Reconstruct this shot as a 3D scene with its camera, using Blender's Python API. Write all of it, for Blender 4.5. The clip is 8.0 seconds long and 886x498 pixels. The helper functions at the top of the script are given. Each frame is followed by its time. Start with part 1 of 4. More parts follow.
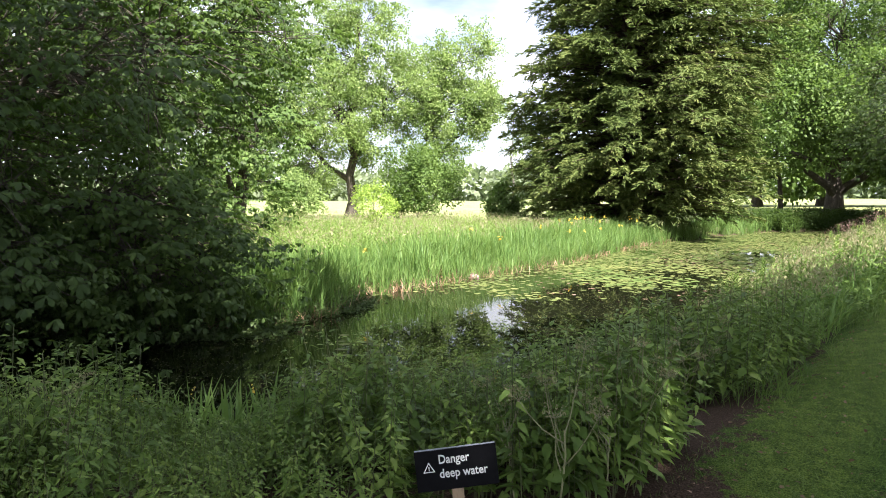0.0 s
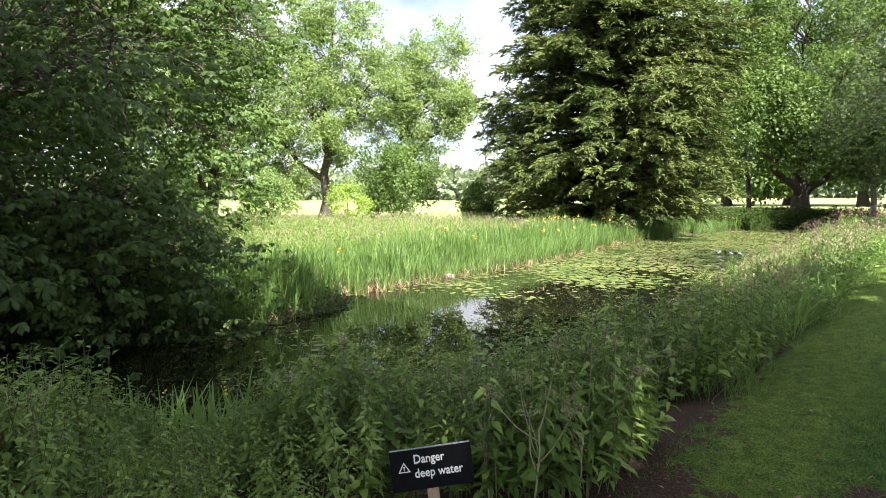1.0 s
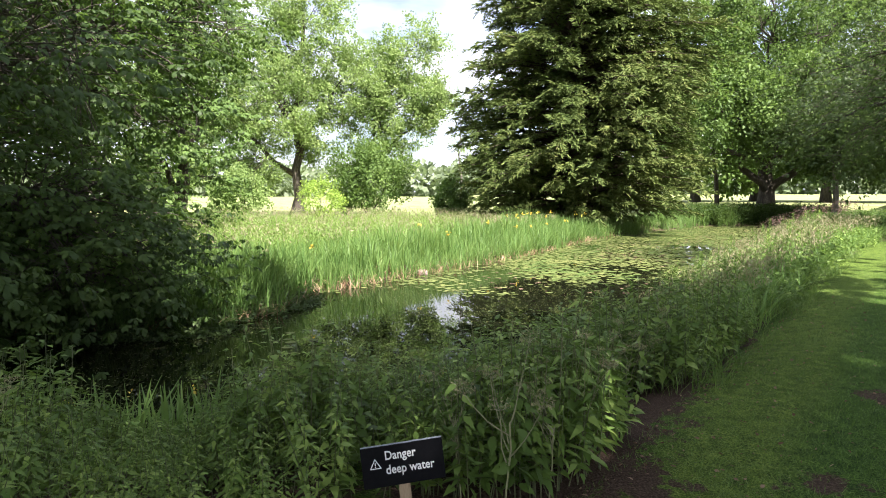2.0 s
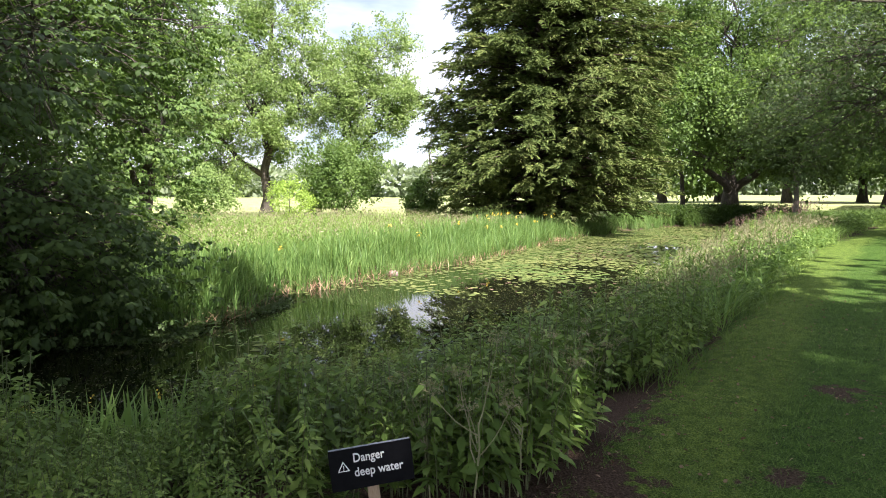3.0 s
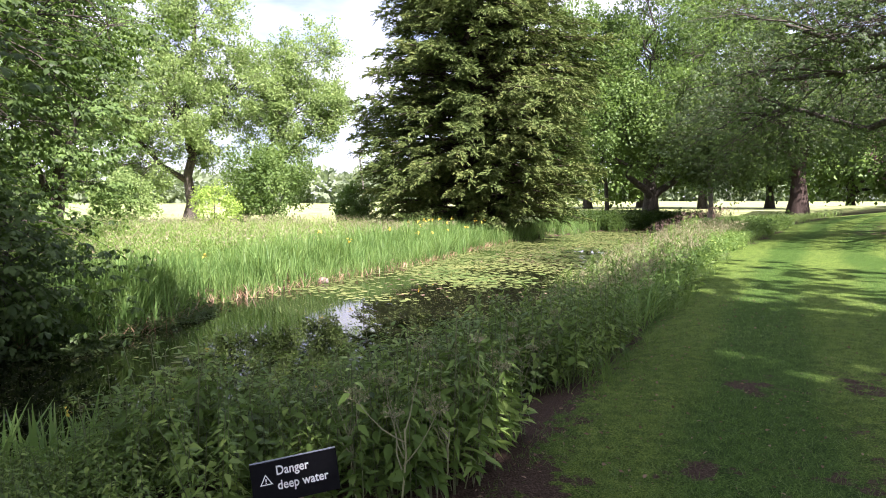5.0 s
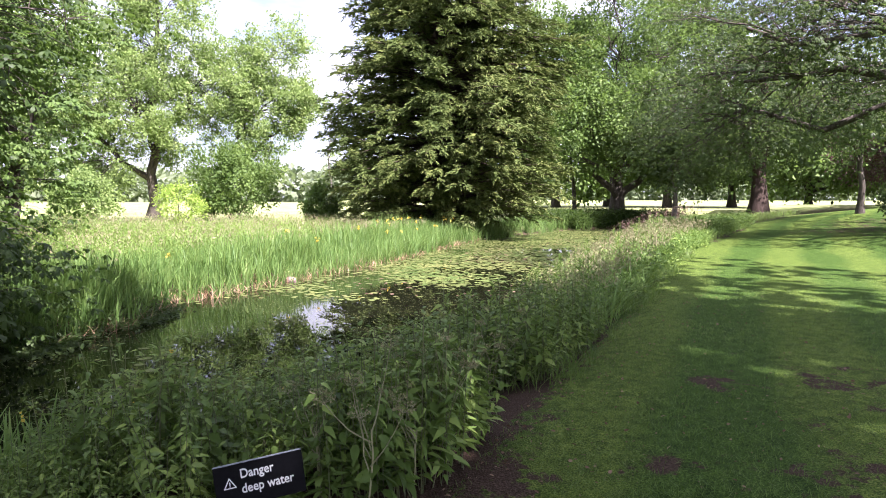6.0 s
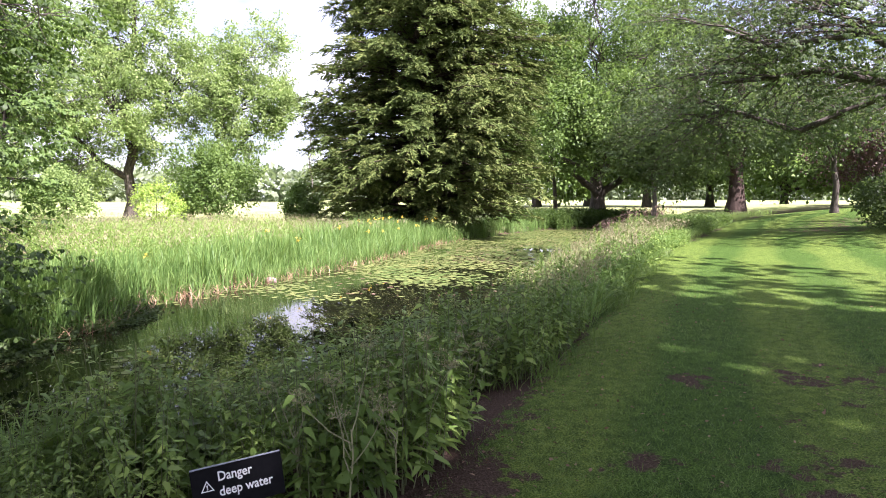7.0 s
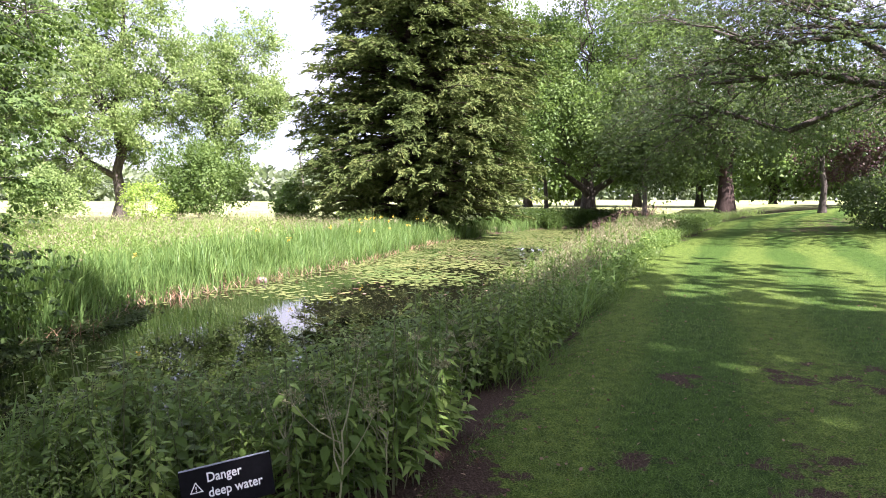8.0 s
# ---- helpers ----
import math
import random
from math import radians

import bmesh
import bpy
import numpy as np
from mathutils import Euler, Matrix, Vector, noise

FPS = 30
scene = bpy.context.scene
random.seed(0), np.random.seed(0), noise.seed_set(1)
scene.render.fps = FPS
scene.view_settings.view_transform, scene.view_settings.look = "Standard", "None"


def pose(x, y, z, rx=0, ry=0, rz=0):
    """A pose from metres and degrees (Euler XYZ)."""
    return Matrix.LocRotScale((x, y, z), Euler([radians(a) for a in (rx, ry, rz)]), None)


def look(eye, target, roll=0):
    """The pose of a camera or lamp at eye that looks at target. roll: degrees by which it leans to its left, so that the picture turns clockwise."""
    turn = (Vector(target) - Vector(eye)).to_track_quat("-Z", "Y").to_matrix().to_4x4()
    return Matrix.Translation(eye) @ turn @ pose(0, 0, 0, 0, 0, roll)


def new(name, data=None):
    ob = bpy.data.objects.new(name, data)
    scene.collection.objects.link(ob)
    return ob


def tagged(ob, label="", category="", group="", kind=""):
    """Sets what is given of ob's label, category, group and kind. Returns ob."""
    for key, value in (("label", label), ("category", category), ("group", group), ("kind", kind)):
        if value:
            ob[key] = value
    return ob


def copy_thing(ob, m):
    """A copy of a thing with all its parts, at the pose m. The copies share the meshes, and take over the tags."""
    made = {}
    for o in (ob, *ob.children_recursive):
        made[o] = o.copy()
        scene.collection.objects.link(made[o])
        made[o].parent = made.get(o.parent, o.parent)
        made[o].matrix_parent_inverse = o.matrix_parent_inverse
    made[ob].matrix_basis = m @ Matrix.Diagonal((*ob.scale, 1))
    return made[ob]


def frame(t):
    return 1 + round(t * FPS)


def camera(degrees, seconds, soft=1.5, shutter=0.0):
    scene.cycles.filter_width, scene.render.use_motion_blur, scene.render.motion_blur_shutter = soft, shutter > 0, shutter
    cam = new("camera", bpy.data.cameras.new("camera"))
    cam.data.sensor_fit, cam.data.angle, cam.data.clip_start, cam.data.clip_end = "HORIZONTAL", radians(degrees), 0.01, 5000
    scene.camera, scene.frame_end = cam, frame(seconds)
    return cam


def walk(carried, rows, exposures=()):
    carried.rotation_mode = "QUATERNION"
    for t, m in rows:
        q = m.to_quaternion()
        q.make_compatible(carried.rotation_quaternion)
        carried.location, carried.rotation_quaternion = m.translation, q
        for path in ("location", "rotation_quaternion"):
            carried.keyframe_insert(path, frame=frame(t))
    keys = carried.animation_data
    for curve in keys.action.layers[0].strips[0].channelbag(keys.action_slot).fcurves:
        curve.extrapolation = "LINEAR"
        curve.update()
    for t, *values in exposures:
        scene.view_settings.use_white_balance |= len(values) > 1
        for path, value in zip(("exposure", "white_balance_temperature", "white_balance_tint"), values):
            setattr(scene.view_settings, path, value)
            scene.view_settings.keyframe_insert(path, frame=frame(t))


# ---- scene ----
import itertools

# ---- camera: held at chest height beside the pond, turning to its right ----
cam = camera(70.4, 8.0, soft=1.0)
# seconds, then turn, tilt and roll in degrees, then metres from the first stand
PATH = [
    (0.0, 0.0, -4.6, 0.0, 0.0, 0.0, 0.0), (0.5, -0.994, -4.572, 0.014, -0.001, -0.006, 0.003), (1.0, -2.266, -4.647, 0.015, 0.004, -0.001, 0.001),
    (1.5, -3.462, -4.933, -0.008, 0.011, 0.006, -0.003), (3.0, -7.332, -4.921, -0.001, 0.032, 0.008, -0.005), (3.5, -8.824, -4.553, -0.058, 0.04, 0.006, -0.004),
    (4.0, -10.576, -4.41, -0.09, 0.047, 0.002, -0.004), (4.5, -12.018, -4.354, -0.04, 0.056, 0.006, -0.008), (6.0, -16.332, -4.479, -0.09, 0.08, 0.014, -0.008),
    (6.5, -17.218, -4.503, -0.08, 0.084, 0.021, -0.011), (7.0, -18.001, -4.503, -0.093, 0.09, 0.023, -0.012), (7.5, -18.415, -4.515, -0.14, 0.091, 0.023, -0.012),
    (8.0, -18.798, -4.527, -0.16, 0.094, 0.027, -0.013)]
EXPOSURES = [(0.0, 2.25, 6250, 17), (1.7, 2.2, 6250, 17), (3.0, 2.08, 6200, 20), (4.5, 2.18, 6100, 26), (6.0, 2.32, 5980, 32), (8.0, 2.38, 5980, 33)]
walk(cam, [(t, pose(x, y, 1.5 + z, 90 + p, r, a)) for t, a, p, r, x, y, z in PATH], EXPOSURES)

# ---- world and sun ----
SUN_AZ, SUN_EL = 152.0, 50.0      # degrees clockwise from +y, and above the horizon
world = bpy.data.worlds.new("sky")
scene.world = world
world.use_nodes = True
wn, wl = world.node_tree.nodes, world.node_tree.links
wn.clear()
sky = wn.new("ShaderNodeTexSky")
sky.sky_type = "NISHITA"
sky.sun_disc = False
sky.sun_elevation, sky.sun_rotation = radians(SUN_EL), radians(SUN_AZ)
sky.air_density, sky.dust_density = 1.0, 1.5
wcoord = wn.new("ShaderNodeTexCoord")
wmap = wn.new("ShaderNodeMapping")
wmap.inputs["Scale"].default_value = (1.6, 1.6, 5.0)
wnoise = wn.new("ShaderNodeTexNoise")
wnoise.inputs["Scale"].default_value, wnoise.inputs["Detail"].default_value = 1.7, 6.0
wramp = wn.new("ShaderNodeValToRGB")
wramp.color_ramp.elements[0].position, wramp.color_ramp.elements[1].position = 0.32, 0.60
wmix = wn.new("ShaderNodeMixRGB")
wmix.inputs["Color2"].default_value = (8.8, 9.1, 9.6, 1)
wbg = wn.new("ShaderNodeBackground")
wbg.inputs["Strength"].default_value = 0.05
wout = wn.new("ShaderNodeOutputWorld")
wl.new(wcoord.outputs["Generated"], wmap.inputs["Vector"])
wl.new(wmap.outputs["Vector"], wnoise.inputs["Vector"])
wl.new(wnoise.outputs["Fac"], wramp.inputs["Fac"])
wl.new(wramp.outputs["Color"], wmix.inputs["Fac"])
wl.new(sky.outputs["Color"], wmix.inputs["Color1"])
wl.new(wmix.outputs["Color"], wbg.inputs["Color"])
wl.new(wbg.outputs["Background"], wout.inputs["Surface"])

sun_lamp = bpy.data.lights.new("sun", "SUN")
sun_lamp.energy, sun_lamp.angle, sun_lamp.color = 5.0, radians(0.5), (1.0, 0.95, 0.86)
sun = new("sun", sun_lamp)
_a, _e = radians(SUN_AZ), radians(SUN_EL)
sun.matrix_world = look((60 * math.sin(_a) * math.cos(_e), 60 * math.cos(_a) * math.cos(_e), 60 * math.sin(_e)), (0, 0, 0))


# ---- materials ----
def material(name):
    m = bpy.data.materials.new(name)
    m.use_nodes = True
    m.node_tree.nodes.clear()
    out = m.node_tree.nodes.new("ShaderNodeOutputMaterial")
    return m, m.node_tree.nodes, m.node_tree.links, out


def ramp_node(nodes, stops):
    r = nodes.new("ShaderNodeValToRGB")
    els = r.color_ramp.elements
    while len(els) < len(stops):
        els.new(0.5)
    for e, (p, c) in zip(els, stops):
        e.position, e.color = p, (*c, 1)
    return r


def muted(c, k):
    """A colour drawn a little towards its own grey."""
    g = (c[0] + 2 * c[1] + c[2]) / 4
    return tuple((1 - k) * q + k * g for q in c)


def leaf_material(name, colours, rough=0.45, trans=0.35, trans_colour=(0.25, 0.42, 0.04), patch=0.35, spec=0.18, mute=0.1):
    """Foliage: each leaf takes a shade of its own, with slow drifts across the plant; thin leaves let light through."""
    m, n, l, out = material(name)
    geo = n.new("ShaderNodeNewGeometry")
    rp = ramp_node(n, [(i / (len(colours) - 1), muted(c, mute)) for i, c in enumerate(colours)])
    trans_colour = muted(trans_colour, mute)
    noise_t = n.new("ShaderNodeTexNoise")
    noise_t.inputs["Scale"].default_value, noise_t.inputs["Detail"].default_value = patch, 3.0
    l.new(geo.outputs["Position"], noise_t.inputs["Vector"])
    add = n.new("ShaderNodeMath")
    add.operation = "MULTIPLY_ADD"
    add.inputs[1].default_value = 0.55
    sub = n.new("ShaderNodeMath")
    sub.operation = "MULTIPLY_ADD"
    sub.inputs[1].default_value, sub.inputs[2].default_value = 1.3, -0.42
    l.new(noise_t.outputs["Fac"], sub.inputs[0])
    l.new(geo.outputs["Random Per Island"], add.inputs[0])
    l.new(sub.outputs[0], add.inputs[2])
    l.new(add.outputs[0], rp.inputs["Fac"])
    b = n.new("ShaderNodeBsdfPrincipled")
    b.inputs["Roughness"].default_value = rough
    b.inputs["Specular IOR Level"].default_value = spec
    l.new(rp.outputs["Color"], b.inputs["Base Color"])
    t = n.new("ShaderNodeBsdfTranslucent")
    tm = n.new("ShaderNodeMixRGB")
    tm.inputs["Fac"].default_value, tm.inputs["Color2"].default_value = 0.6, (*trans_colour, 1)
    l.new(rp.outputs["Color"], tm.inputs["Color1"])
    l.new(tm.outputs["Color"], t.inputs["Color"])
    mx = n.new("ShaderNodeMixShader")
    mx.inputs["Fac"].default_value = trans
    l.new(b.outputs[0], mx.inputs[1])
    l.new(t.outputs[0], mx.inputs[2])
    l.new(mx.outputs[0], out.inputs["Surface"])
    return m


def rough_material(name, colours, scale, rough=0.9, bump=0.4, stretch=(1, 1, 1), fine=6.0, distance=0.02, spec=0.25):
    """Bark, soil, stone, wood: two scales of noise for the colour, and a bump."""
    m, n, l, out = material(name)
    tc = n.new("ShaderNodeTexCoord")
    mp = n.new("ShaderNodeMapping")
    mp.inputs["Scale"].default_value = stretch
    l.new(tc.outputs["Object"], mp.inputs["Vector"])
    a = n.new("ShaderNodeTexNoise")
    a.inputs["Scale"].default_value, a.inputs["Detail"].default_value = scale, 5.0
    c = n.new("ShaderNodeTexNoise")
    c.inputs["Scale"].default_value, c.inputs["Detail"].default_value = scale * fine, 4.0
    mixn = n.new("ShaderNodeMath")
    mixn.operation = "MULTIPLY_ADD"
    mixn.inputs[1].default_value = 0.5
    half = n.new("ShaderNodeMath")
    half.operation = "MULTIPLY"
    half.inputs[1].default_value = 0.5
    for q in (a, c):
        l.new(mp.outputs["Vector"], q.inputs["Vector"])
    l.new(a.outputs["Fac"], mixn.inputs[0])
    l.new(c.outputs["Fac"], half.inputs[0])
    l.new(half.outputs[0], mixn.inputs[2])
    k = len(colours) - 1
    rp = ramp_node(n, [(0.3 + 0.4 * i / k, col) for i, col in enumerate(colours)])
    l.new(mixn.outputs[0], rp.inputs["Fac"])
    b = n.new("ShaderNodeBsdfPrincipled")
    b.inputs["Roughness"].default_value = rough
    b.inputs["Specular IOR Level"].default_value = spec
    bp = n.new("ShaderNodeBump")
    bp.inputs["Strength"].default_value, bp.inputs["Distance"].default_value = bump, distance
    l.new(mixn.outputs[0], bp.inputs["Height"])
    l.new(bp.outputs["Normal"], b.inputs["Normal"])
    l.new(rp.outputs["Color"], b.inputs["Base Color"])
    l.new(b.outputs[0], out.inputs["Surface"])
    return m


def ground_material():
    """Mown lawn with bare earth, rough meadow and damp bank, chosen by where they lie in the plan."""
    m, n, l, out = material("ground_cover")
    geo = n.new("ShaderNodeNewGeometry")

    def tex(scale, detail=4.0):
        q = n.new("ShaderNodeTexNoise")
        q.inputs["Scale"].default_value, q.inputs["Detail"].default_value = scale, detail
        l.new(geo.outputs["Position"], q.inputs["Vector"])
        return q
    fine, mid, wide, patchy = tex(85, 4.0), tex(9), tex(0.45), tex(3.2, 11.0)
    patchy.inputs["Roughness"].default_value = 0.75
    lawn = ramp_node(n, [(0.32, (0.018, 0.038, 0.007)), (0.52, (0.062, 0.112, 0.021)), (0.70, (0.140, 0.195, 0.050))])
    l.new(fine.outputs["Fac"], lawn.inputs["Fac"])
    lawn2 = n.new("ShaderNodeMixRGB")
    lawn2.blend_type = "MULTIPLY"
    lawn2.inputs["Fac"].default_value = 0.8
    tone = ramp_node(n, [(0.30, (0.55, 0.68, 0.52)), (0.70, (1.25, 1.12, 1.0))])
    stripe = n.new("ShaderNodeAttribute")
    stripe.attribute_name = "mown"
    band = n.new("ShaderNodeMath")
    band.operation = "MULTIPLY_ADD"
    band.inputs[1].default_value = 0.42
    l.new(stripe.outputs["Fac"], band.inputs[0])
    l.new(wide.outputs["Fac"], band.inputs[2])
    l.new(band.outputs[0], tone.inputs["Fac"])
    l.new(lawn.outputs["Color"], lawn2.inputs["Color1"])
    l.new(tone.outputs["Color"], lawn2.inputs["Color2"])
    mottle = ramp_node(n, [(0.34, (0.55, 0.6, 0.55)), (0.66, (1.3, 1.22, 1.15))])
    l.new(mid.outputs["Fac"], mottle.inputs["Fac"])
    lawn3 = n.new("ShaderNodeMixRGB")
    lawn3.blend_type = "MULTIPLY"
    lawn3.inputs["Fac"].default_value = 0.85
    l.new(lawn2.outputs["Color"], lawn3.inputs["Color1"])
    l.new(mottle.outputs["Color"], lawn3.inputs["Color2"])
    soil = ramp_node(n, [(0.34, (0.026, 0.017, 0.012)), (0.5, (0.05, 0.033, 0.023)), (0.66, (0.09, 0.061, 0.044))])
    l.new(fine.outputs["Fac"], soil.inputs["Fac"])
    bare = n.new("ShaderNodeAttribute")
    bare.attribute_name = "bare"
    wear = n.new("ShaderNodeMath")
    wear.operation = "ADD"
    rugged = n.new("ShaderNodeMath")
    rugged.operation = "MULTIPLY_ADD"
    rugged.inputs[1].default_value, rugged.inputs[2].default_value = 2.3, -0.68
    l.new(patchy.outputs["Fac"], rugged.inputs[0])
    l.new(rugged.outputs[0], wear.inputs[0])
    l.new(bare.outputs["Fac"], wear.inputs[1])
    worn = ramp_node(n, [(0.84, (0, 0, 0)), (0.93, (1, 1, 1))])
    l.new(wear.outputs[0], worn.inputs["Fac"])
    mix1 = n.new("ShaderNodeMixRGB")
    l.new(worn.outputs["Color"], mix1.inputs["Fac"])
    l.new(lawn3.outputs["Color"], mix1.inputs["Color1"])
    l.new(soil.outputs["Color"], mix1.inputs["Color2"])
    meadow = ramp_node(n, [(0.35, (0.17, 0.21, 0.075)), (0.6, (0.27, 0.29, 0.125))])
    l.new(wide.outputs["Fac"], meadow.inputs["Fac"])
    region = n.new("ShaderNodeAttribute")
    region.attribute_name = "meadow"
    mix2 = n.new("ShaderNodeMixRGB")
    l.new(region.outputs["Fac"], mix2.inputs["Fac"])
    l.new(mix1.outputs["Color"], mix2.inputs["Color1"])
    l.new(meadow.outputs["Color"], mix2.inputs["Color2"])
    b = n.new("ShaderNodeBsdfPrincipled")
    b.inputs["Roughness"].default_value = 0.9
    b.inputs["Specular IOR Level"].default_value = 0.08
    bp = n.new("ShaderNodeBump")
    bp.inputs["Strength"].default_value, bp.inputs["Distance"].default_value = 0.8, 0.03
    l.new(fine.outputs["Fac"], bp.inputs["Height"])
    l.new(bp.outputs["Normal"], b.inputs["Normal"])
    l.new(mix2.outputs["Color"], b.inputs["Base Color"])
    l.new(b.outputs[0], out.inputs["Surface"])
    return m


def water_material():
    m, n, l, out = material("pond_water")
    geo = n.new("ShaderNodeNewGeometry")
    q = n.new("ShaderNodeTexNoise")
    q.inputs["Scale"].default_value, q.inputs["Detail"].default_value = 3.0, 3.0
    l.new(geo.outputs["Position"], q.inputs["Vector"])
    bp = n.new("ShaderNodeBump")
    bp.inputs["Strength"].default_value, bp.inputs["Distance"].default_value = 0.07, 0.003
    l.new(q.outputs["Fac"], bp.inputs["Height"])
    b = n.new("ShaderNodeBsdfPrincipled")
    b.inputs["Base Color"].default_value = (0.007, 0.008, 0.004, 1)
    b.inputs["Roughness"].default_value = 0.0
    b.inputs["IOR"].default_value = 1.33
    l.new(bp.outputs["Normal"], b.inputs["Normal"])
    l.new(b.outputs[0], out.inputs["Surface"])
    return m


M_GROUND, M_WATER = ground_material(), water_material()
M_BARK = rough_material("bark", [(0.025, 0.021, 0.016), (0.062, 0.052, 0.041), (0.12, 0.104, 0.084)], 3.0, stretch=(3, 3, 0.6), bump=0.9, distance=0.06)
M_BARK_RED = rough_material("red_bark", [(0.022, 0.015, 0.011), (0.05, 0.034, 0.026), (0.085, 0.06, 0.047)], 3.0, stretch=(3, 3, 0.4), bump=0.9, distance=0.06)
M_BARK_PALE = rough_material("pale_bark", [(0.06, 0.055, 0.045), (0.13, 0.12, 0.10), (0.20, 0.185, 0.155)], 4.0, stretch=(2, 2, 0.7), bump=0.5)
M_ASH = leaf_material("ash_leaf", [(0.09, 0.15, 0.03), (0.19, 0.29, 0.05), (0.33, 0.43, 0.09)], trans=0.45, trans_colour=(0.28, 0.46, 0.05), mute=0.24, spec=0.12)
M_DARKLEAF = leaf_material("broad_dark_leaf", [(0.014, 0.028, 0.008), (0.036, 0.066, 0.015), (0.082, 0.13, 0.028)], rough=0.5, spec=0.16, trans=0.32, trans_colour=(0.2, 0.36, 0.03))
M_YEW = leaf_material("yew_needle", [(0.046, 0.076, 0.018), (0.086, 0.122, 0.028), (0.15, 0.168, 0.042)], rough=0.7, spec=0.1, trans=0.16, trans_colour=(0.14, 0.2, 0.03), mute=0.08)
M_OAK = leaf_material("oak_leaf", [(0.042, 0.078, 0.02), (0.092, 0.158, 0.034), (0.16, 0.235, 0.052)], trans=0.34, mute=0.12, spec=0.12)
M_BEECH = leaf_material("beech_leaf", [(0.02, 0.038, 0.012), (0.038, 0.064, 0.018), (0.075, 0.11, 0.032)], trans=0.32, mute=0.2, spec=0.12)
M_COPPER = leaf_material("copper_leaf", [(0.04, 0.02, 0.022), (0.075, 0.04, 0.04), (0.10, 0.08, 0.05)], trans=0.2, trans_colour=(0.2, 0.08, 0.06))
M_SHRUB = leaf_material("shrub_leaf", [(0.16, 0.26, 0.03), (0.24, 0.36, 0.04), (0.30, 0.42, 0.07)], trans=0.42, trans_colour=(0.36, 0.52, 0.05))
# far woods: haze is put into the colour, paler and greyer than near leaves
M_FAR = leaf_material("hazed_far_leaf", [(0.10, 0.15, 0.06), (0.15, 0.20, 0.09), (0.20, 0.25, 0.12)], trans=0.3, patch=0.05, mute=0.3)
M_NETTLE = leaf_material("nettle_leaf", [(0.03, 0.06, 0.011), (0.095, 0.165, 0.024), (0.25, 0.345, 0.06)], rough=0.5, spec=0.2, trans=0.24, patch=2.2)
M_STEM = leaf_material("green_stem", [(0.05, 0.075, 0.025), (0.09, 0.11, 0.04), (0.16, 0.15, 0.08)], trans=0.05)
M_STALK = leaf_material("dry_stalk", [(0.15, 0.16, 0.07), (0.22, 0.22, 0.11), (0.30, 0.27, 0.16)], trans=0.05)
M_REED = leaf_material("iris_blade", [(0.055, 0.12, 0.028), (0.108, 0.2, 0.043), (0.21, 0.31, 0.075)], rough=0.45, trans=0.36, trans_colour=(0.30, 0.48, 0.06), patch=1.8)
M_TALLGRASS = leaf_material("meadow_grass", [(0.08, 0.155, 0.028), (0.14, 0.235, 0.042), (0.24, 0.32, 0.08)], trans=0.4, trans_colour=(0.36, 0.5, 0.06), patch=0.4)
M_LAWNBLADE = leaf_material("lawn_blade", [(0.025, 0.06, 0.008), (0.07, 0.13, 0.02), (0.18, 0.235, 0.065)], trans=0.3, patch=0.7)
M_LITTER = leaf_material("dead_leaf", [(0.07, 0.04, 0.025), (0.16, 0.095, 0.06), (0.34, 0.24, 0.16)], rough=0.8, trans=0.1, trans_colour=(0.3, 0.18, 0.08), patch=3.0)
M_PAD = leaf_material("lily_pad", [(0.05, 0.09, 0.018), (0.095, 0.145, 0.03), (0.16, 0.2, 0.055)], spec=0.12, rough=0.6, trans=0.05, patch=0.4)
M_WEED = leaf_material("pond_weed", [(0.06, 0.08, 0.018), (0.11, 0.14, 0.03), (0.19, 0.2, 0.055)], rough=0.6, trans=0.05, patch=0.6)
M_YELLOW = leaf_material("yellow_petal", [(0.6, 0.42, 0.02), (0.75, 0.55, 0.04)], trans=0.3, trans_colour=(0.8, 0.6, 0.05))
M_SEED = leaf_material("seed_head", [(0.16, 0.15, 0.07), (0.26, 0.24, 0.12), (0.3, 0.22, 0.15)], trans=0.2, patch=1.0)
M_DOCK = leaf_material("dock_seed", [(0.12, 0.07, 0.05), (0.19, 0.125, 0.09), (0.27, 0.2, 0.145)], trans=0.1, trans_colour=(0.3, 0.12, 0.08), patch=1.0)
M_STRAW = leaf_material("reed_straw", [(0.16, 0.09, 0.05), (0.30, 0.19, 0.105), (0.46, 0.34, 0.2)], trans=0.15, trans_colour=(0.4, 0.26, 0.12), patch=1.2)
M_STONE = rough_material("pale_stone", [(0.14, 0.095, 0.08), (0.23, 0.165, 0.14), (0.31, 0.24, 0.21)], 5.0, bump=0.5)
M_BLACK = rough_material("black_sign_paint", [(0.003, 0.003, 0.004), (0.007, 0.007, 0.008)], 12.0, rough=0.6, bump=0.05, distance=0.001, spec=0.08)
M_EDGE = rough_material("pale_sign_edge", [(0.14, 0.15, 0.18), (0.3, 0.32, 0.36)], 30.0, rough=0.4, bump=0.1, distance=0.001)
M_WHITE = rough_material("white_lettering", [(0.62, 0.62, 0.6), (0.78, 0.78, 0.76)], 40.0, rough=0.6, bump=0.05, distance=0.0005)
M_POST = rough_material("softwood_post", [(0.2, 0.14, 0.085), (0.32, 0.235, 0.15), (0.40, 0.31, 0.21)], 8.0, stretch=(6, 6, 0.7), bump=0.4, distance=0.004)


